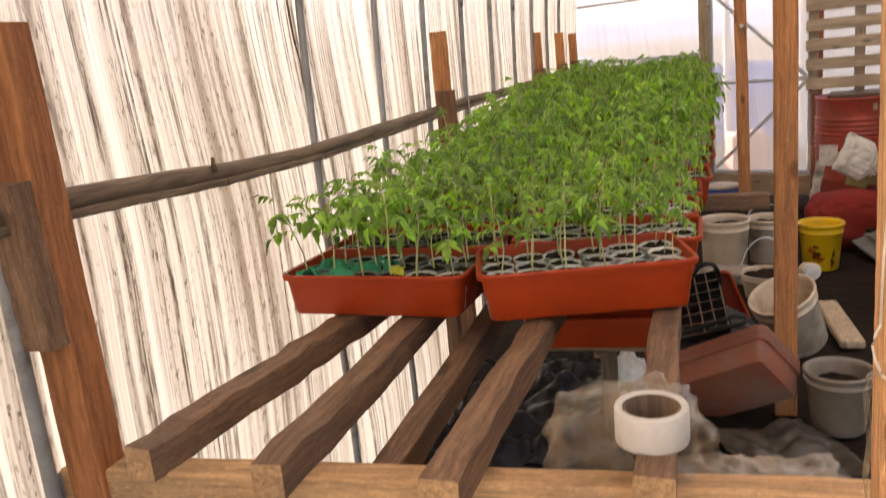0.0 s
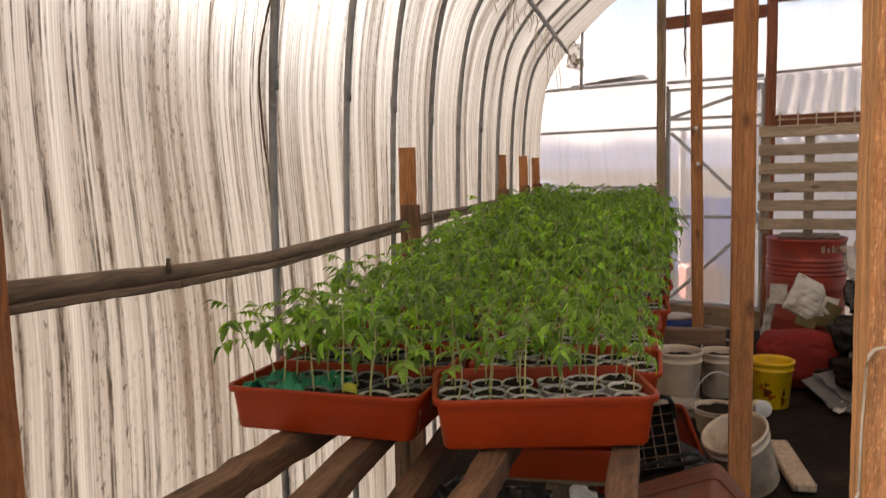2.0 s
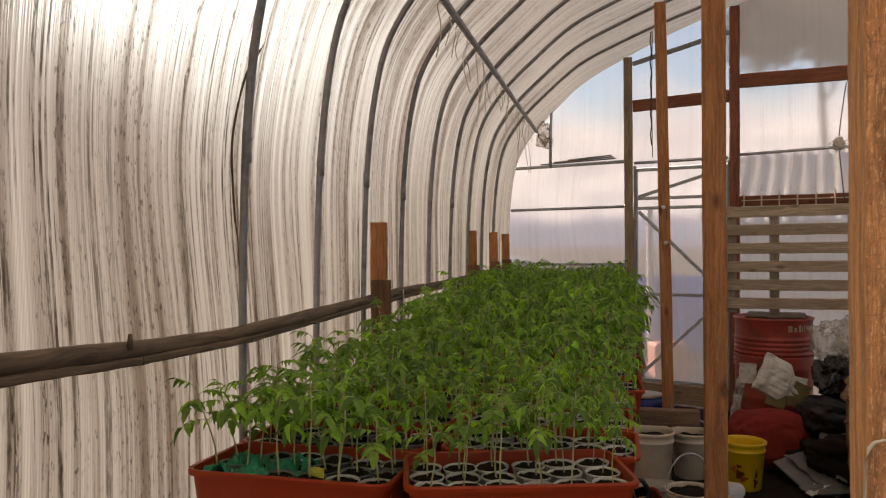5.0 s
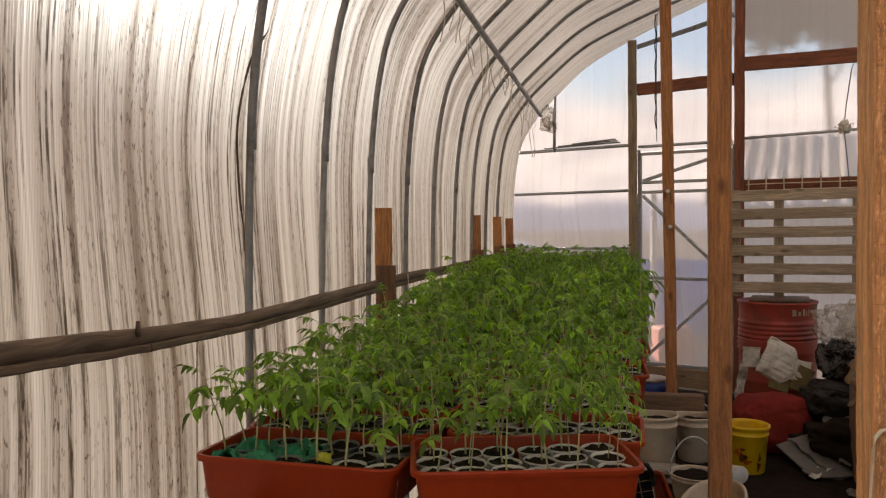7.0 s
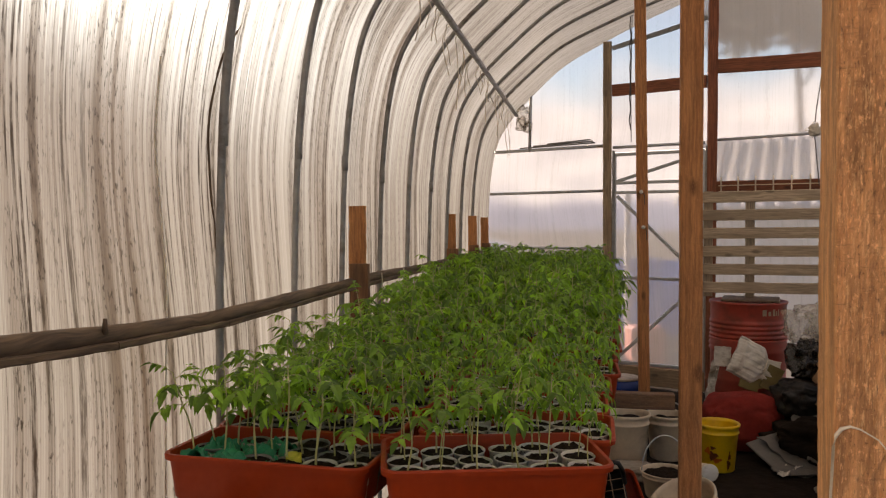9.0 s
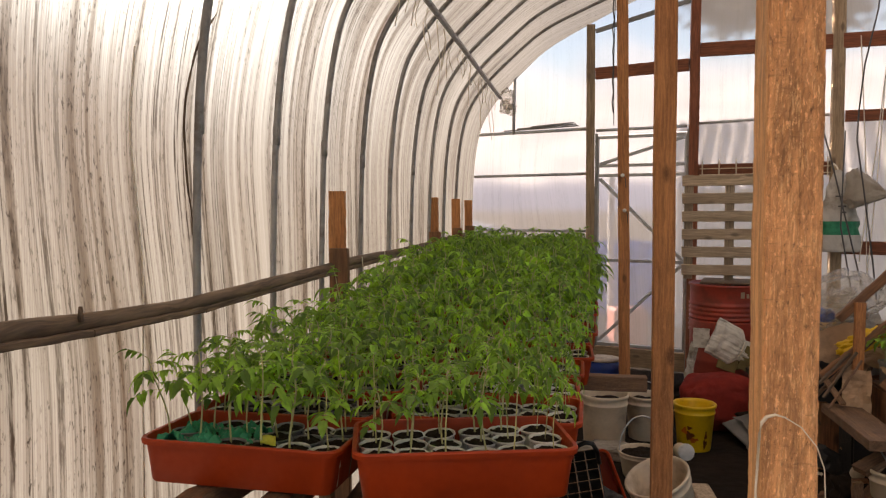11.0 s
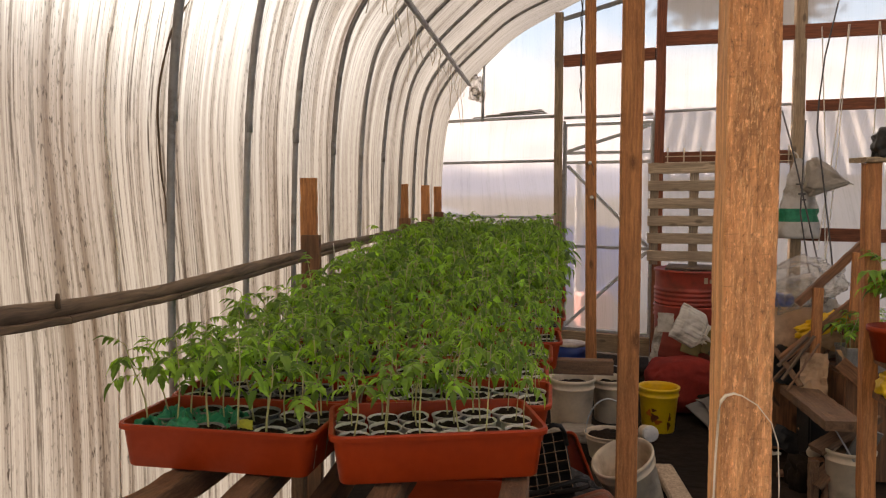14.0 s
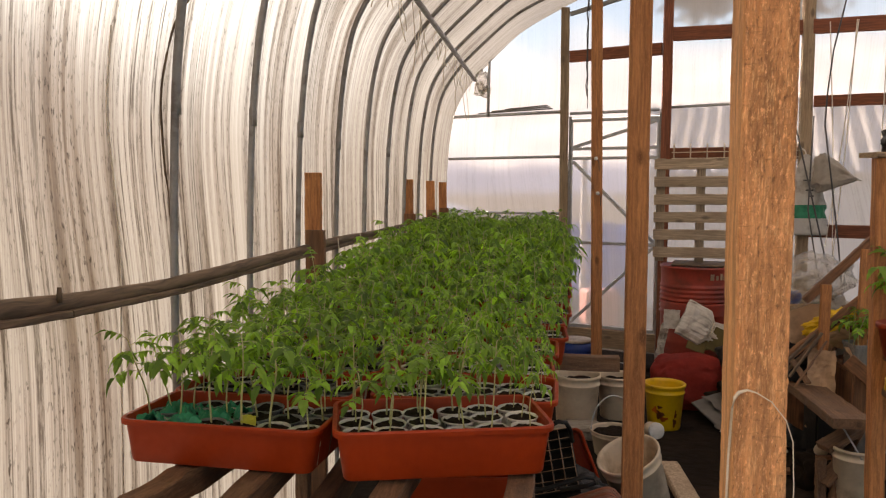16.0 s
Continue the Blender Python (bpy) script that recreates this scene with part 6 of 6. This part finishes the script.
# hanging sacks, strings and cables
sack = thing("hanging_sack", (1.885, 6.66, 1.09), "white and green printed sack hung on a post", "sack")
bm = bmesh.new()
grid_v = []
for j in range(25):
    v = j / 24
    half = 0.018 + 0.128 * min(1, (v * 1.5) ** 0.8)
    row = []
    for i in range(29):
        a = 2 * math.pi * i / 28
        k = 1 + 0.30 * noise.noise(Vector((math.cos(a) * 2, v * 5, math.sin(a) * 2))) + 0.26 * noise.noise(Vector((math.cos(a) * 5, v * 11, math.sin(a) * 5)))
        row.append(bm.verts.new((1.885 + half * k * math.cos(a) + 0.012 * v, 6.67 + (0.012 + 0.04 * v) * k * math.sin(a), 1.70 - 0.62 * v)))
    grid_v.append(row)
for a, c in zip(grid_v, grid_v[1:]):
    for i in range(28):
        f = bm.faces.new((a[i], a[i + 1], c[i + 1], c[i]))
        f.material_index = 1 if 15 <= grid_v.index(a) + round(1.2 * noise.noise(Vector((i * 0.5, 3, 0)))) <= 18 else 0
bm.faces.new(grid_v[-1][:28])
part("bag", bm, [M_WHITEBAG, M_GREENFILM], sack, "", None, True)
for k in range(3):
    part("print_bar", box_bm(0.07 - 0.015 * k, 0.003, 0.012, 0.001), M_CABLE, sack, "dark unreadable print", pose(1.885 + 0.01 * k, 6.612 - 0.008 * k, 1.50 - 0.045 * k - (0.03 if k else 0)))
tube("tie", [(1.885, 6.67, 1.69), (1.88, 6.70, 1.73), (1.855, 6.74, 1.76)], 0.006, M_TWINE, sack, 6)
bm = rough_blob_bm(0.16, 0.06, 0.16, 51, 0.25, 5, 0.0)
for v in bm.verts:
    s = (v.co.x + 0.16) / 0.32
    v.co.z = 0.16 + (v.co.z - 0.16) * max(0.12, 1 - 0.95 * s)
put("grey_sack", mesh_of("grey_sack", bm, M_GREYBAG, True), None, pose(2.03, 6.56, 1.35, 0, 10, -18) @ Matrix.Diagonal((0.95, 0.9, 1.15, 1)), "grey sack hung up with a twisted pointed end", "sack")
for k, (x0, x1, z1) in enumerate(((2.02, 2.10, 0.93), (2.19, 2.08, 0.9), (2.20, 2.02, 1.0), (2.38, 2.34, 1.15), (2.385, 2.50, 1.3), (2.62, 2.60, 1.1))):
    y0 = end_y(x0) - 0.075
    tube("string", [(x0, y0, 2.70), ((x0 + x1) / 2 + 0.01, y0 - 0.01, (2.70 + z1) / 2), (x1, y0 - 0.01, z1)], 0.0042, M_TWINE, None, 5, "pale string hanging from a crossbar", "string", "strings at the end wall")
tube("cable", [(2.12, 6.50, 3.35), (2.07, 6.48, 2.85), (1.985, 6.47, 2.45), (1.95, 6.46, 2.12), (1.94, 6.45, 1.90), (2.0, 6.45, 1.5), (2.07, 6.45, 1.0), (2.15, 6.45, 0.3), (2.16, 6.45, 0.0)], 0.006, M_CABLE, None, 6, "dark cable hanging before the end wall", "cable", "cables")
tube("cable", [(1.70, 6.50, 2.05), (1.76, 6.48, 1.83), (1.9, 6.46, 1.25), (2.06, 6.45, 0.58), (2.12, 6.45, 0.0)], 0.006, M_CABLE, None, 6, "dark cable hanging before the end wall", "cable", "cables")
tube("cable", [(1.60, 5.6, 1.9), (1.58, 5.58, 1.3), (1.66, 5.55, 0.8), (1.70, 5.55, 0.3)], 0.005, M_CABLE, None, 6, "dark cable drooping beside the rough post", "cable", "cables")


# ---- outside, behind the end sheets ----
M_NEEDLE = mat_surface("dark foliage", (0.035, 0.050, 0.035), (0.05, 0.065, 0.05), 4.0, 0.8, 0.2)
M_PLASTER = mat_surface("white corrugated sheet", (0.78, 0.75, 0.72), (0.68, 0.65, 0.62), 2.0, 0.6, 0.2)
M_FENCE = mat_surface("blue fence paint", (0.05, 0.19, 0.62), (0.04, 0.15, 0.50), 1.5, 0.6, 0.3, dirt=(0.20, 0.26, 0.42))
fence = thing("fence", (-0.5, 13.5, -0.06), "blue plank fence vaguely seen through the sheets", "fence")
for k in range(26):
    put("fence_plank", mesh_of("fence_plank", box_bm(0.30, 0.03, 1.02 + 0.01 * math.sin(k * 2.3), 0.006, 0), M_FENCE), fence, pose(-5.2 + 0.31 * k, 13.9 - 0.08 * k, -0.06, 0, 0, -15))
# An added ridge covers the yellow horizon; haze is put into its colour.
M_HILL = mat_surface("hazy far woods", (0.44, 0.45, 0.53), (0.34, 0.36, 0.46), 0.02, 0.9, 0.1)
bm = bmesh.new()
crest = []
for k in range(121):
    a = radians(-80 + 160 * k / 120)
    x, y = 420 * math.sin(a), 420 * math.cos(a)
    top = 12 + 4 * noise.noise(Vector((k * 0.11, 0, 0))) + 3 * noise.noise(Vector((k * 0.6, 4, 0)))
    crest.append([bm.verts.new((x * f, y * f, z)) for f, z in ((0.85, -1.0), (0.95, top * 0.6), (1.0, top), (1.15, -1.0))])
for a, c in zip(crest, crest[1:]):
    for k in range(3):
        bm.faces.new((a[k], a[k + 1], c[k + 1], c[k]))
put("backdrop", mesh_of("backdrop", bm, M_HILL, True), None, None, "added far ridge, haze put into its colour", "ridge", "", "structure")


def mat_cloud(name, light, dark):
    """Bright low cloud that frays out to the clear sky above it."""
    n = Net(name)
    n.tree.nodes.remove(n.bsdf)
    vec = n.coords((0.011, 0.011, 0.017))
    puff = n.noise(vec, 1.0, 6, 0.6)
    em = n.add("ShaderNodeEmission", Strength=1.0)
    n.link(n.ramp(n.noise(n.coords((0.016, 0.016, 0.05)), 1.0, 4, 0.6), (0.36, dark), (0.6, light)), em.inputs[0])
    tp = n.tree.nodes.new("ShaderNodeBsdfTransparent")
    sep = n.tree.nodes.new("ShaderNodeSeparateXYZ")
    n.link(n.coords((1, 1, 1 / 190)), sep.inputs[0])
    tall = n.tree.nodes.new("ShaderNodeMath")
    tall.operation = "MULTIPLY_ADD"
    tall.inputs[1].default_value = 0.5
    n.link(puff, tall.inputs[0])
    n.link(sep.outputs[2], tall.inputs[2])
    m = n.tree.nodes.new("ShaderNodeMixShader")
    n.link(n.ramp(tall.outputs[0], (0.78, grey(0)), (1.0, grey(1))), m.inputs[0])
    n.link(em.outputs[0], m.inputs[1])
    n.link(tp.outputs[0], m.inputs[2])
    n.link(m.outputs[0], n.out.inputs[0])
    return n.mat


bm = bmesh.new()
rim = []
for k in range(81):
    a = radians(-80 + 160 * k / 80)
    rim.append([bm.verts.new((900 * math.sin(a), 900 * math.cos(a), z)) for z in (-2.0, 95.0, 190.0)])
for a, c in zip(rim, rim[1:]):
    for k in range(2):
        bm.faces.new((a[k], a[k + 1], c[k + 1], c[k]))
put("backdrop_sky", mesh_of("backdrop_sky", bm, mat_cloud("low white cloud", (0.74, 0.75, 0.785), (0.50, 0.525, 0.58)), True), None, None, "bank of white cloud low in the sky", "cloud", "", "structure")
shed = thing("shed", (3.2, 11.5, -0.06), "shed with a pale corrugated roof behind the end wall", "shed")
part("wall", box_bm(3.4, 2.2, 1.7, 0.02, 0), M_PLASTER, shed, "", pose(3.3, 11.6, -0.06, 0, 0, -15))
bm = bmesh.new()
edge = [[bm.verts.new((-1.9 + 3.8 * k / 120, yy, zz + 0.035 * math.sin(k * 1.05))) for k in range(121)] for yy, zz in ((-1.3, 1.65), (1.3, 2.65))]
for k in range(120):
    bm.faces.new((edge[0][k], edge[0][k + 1], edge[1][k + 1], edge[1][k]))
bmesh.ops.solidify(bm, geom=bm.faces[:], thickness=0.01)
part("roof", bm, M_PLASTER, shed, "pale corrugated roof", pose(3.3, 11.6, -0.02, 0, 0, -15))
hut = thing("hut", (-2.6, 12.2, -0.06), "low white hut with a sloping roof beyond the end wall", "hut")
part("wall", box_bm(2.6, 1.8, 1.25, 0.02, 0), M_PLASTER, hut, "", pose(-2.5, 12.2, -0.06, 0, 0, -12))
part("roof", box_bm(3.0, 2.1, 0.06, 0.01, 0), M_PLASTER, hut, "white sloping roof", pose(-2.5, 12.2, 1.42, 0, 13, -12))
part("gable", box_bm(1.2, 1.7, 0.5, 0.02, 0), M_PLASTER, hut, "", pose(-3.1, 12.3, 1.18, 0, 0, -12))
beam("pole", (0.42, 9.2, -0.06), (0.42, 9.2, 1.75), 0.06, 0.06, M_PLASTER, None, "white pole standing outside the door", "pole")
put("pink_crate", mesh_of("pink_crate", box_bm(0.34, 0.3, 0.5, 0.03, 0), mat_surface("faded pink plastic", (0.62, 0.26, 0.22), (0.52, 0.2, 0.17), 8, 0.5, 0.1)), None, pose(0.50, 8.35, -0.06, 0, 0, 10), "faded pink plastic crate outside the door", "crate")
tree = thing("tree", (4.2, 17.0, -0.06), "dark leafy tree beyond the shed", "tree")
tube("trunk", [(4.2, 17.0, -0.06), (4.25, 17.0, 2.6), (4.15, 17.05, 5.0), (4.3, 17.0, 7.6)], [0.055, 0.05, 0.045, 0.03], M_BARK, tree, 10)
rnd = random.Random(31)
lv, lf, wv, wf = [], [], [], []
for k in range(16):
    a, z0 = 2.4 * k, 4.45 + 0.19 * k
    reach = rnd.uniform(0.9, 1.5) * (1 - 0.3 * k / 16)
    tip = Vector((4.21 + reach * math.cos(a), 17.0 + reach * math.sin(a), z0 + rnd.uniform(0.5, 1.1)))
    v, f = tube_data([(4.21, 17.0, z0), (Vector((4.21, 17.0, z0)) + tip) / 2 + Vector((0, 0, 0.12)), tip], [0.05, 0.032, 0.012], 6)
    wf.extend(tuple(i + len(wv) for i in q) for q in f)
    wv.extend(v)
    for j in range(1100):
        c = tip.lerp(Vector((4.21, 17.0, z0 + 0.3)), rnd.uniform(0, 0.6)) + Vector((rnd.gauss(0, 0.28), rnd.gauss(0, 0.36), rnd.gauss(0, 0.30)))
        d = Vector((rnd.gauss(0, 1), rnd.gauss(0, 1), rnd.gauss(0, 1))).normalized()
        e = d.orthogonal().normalized() * 0.075
        d = d * 0.13
        b = len(lv)
        lv.extend((c - d, c + e, c + d, c - e))
        lf.append((b, b + 1, b + 2, b + 3))
put("limbs", data_mesh("limbs", wv, wf, M_BARK, True), tree)
put("crown", data_mesh("crown", lv, lf, M_NEEDLE), tree)
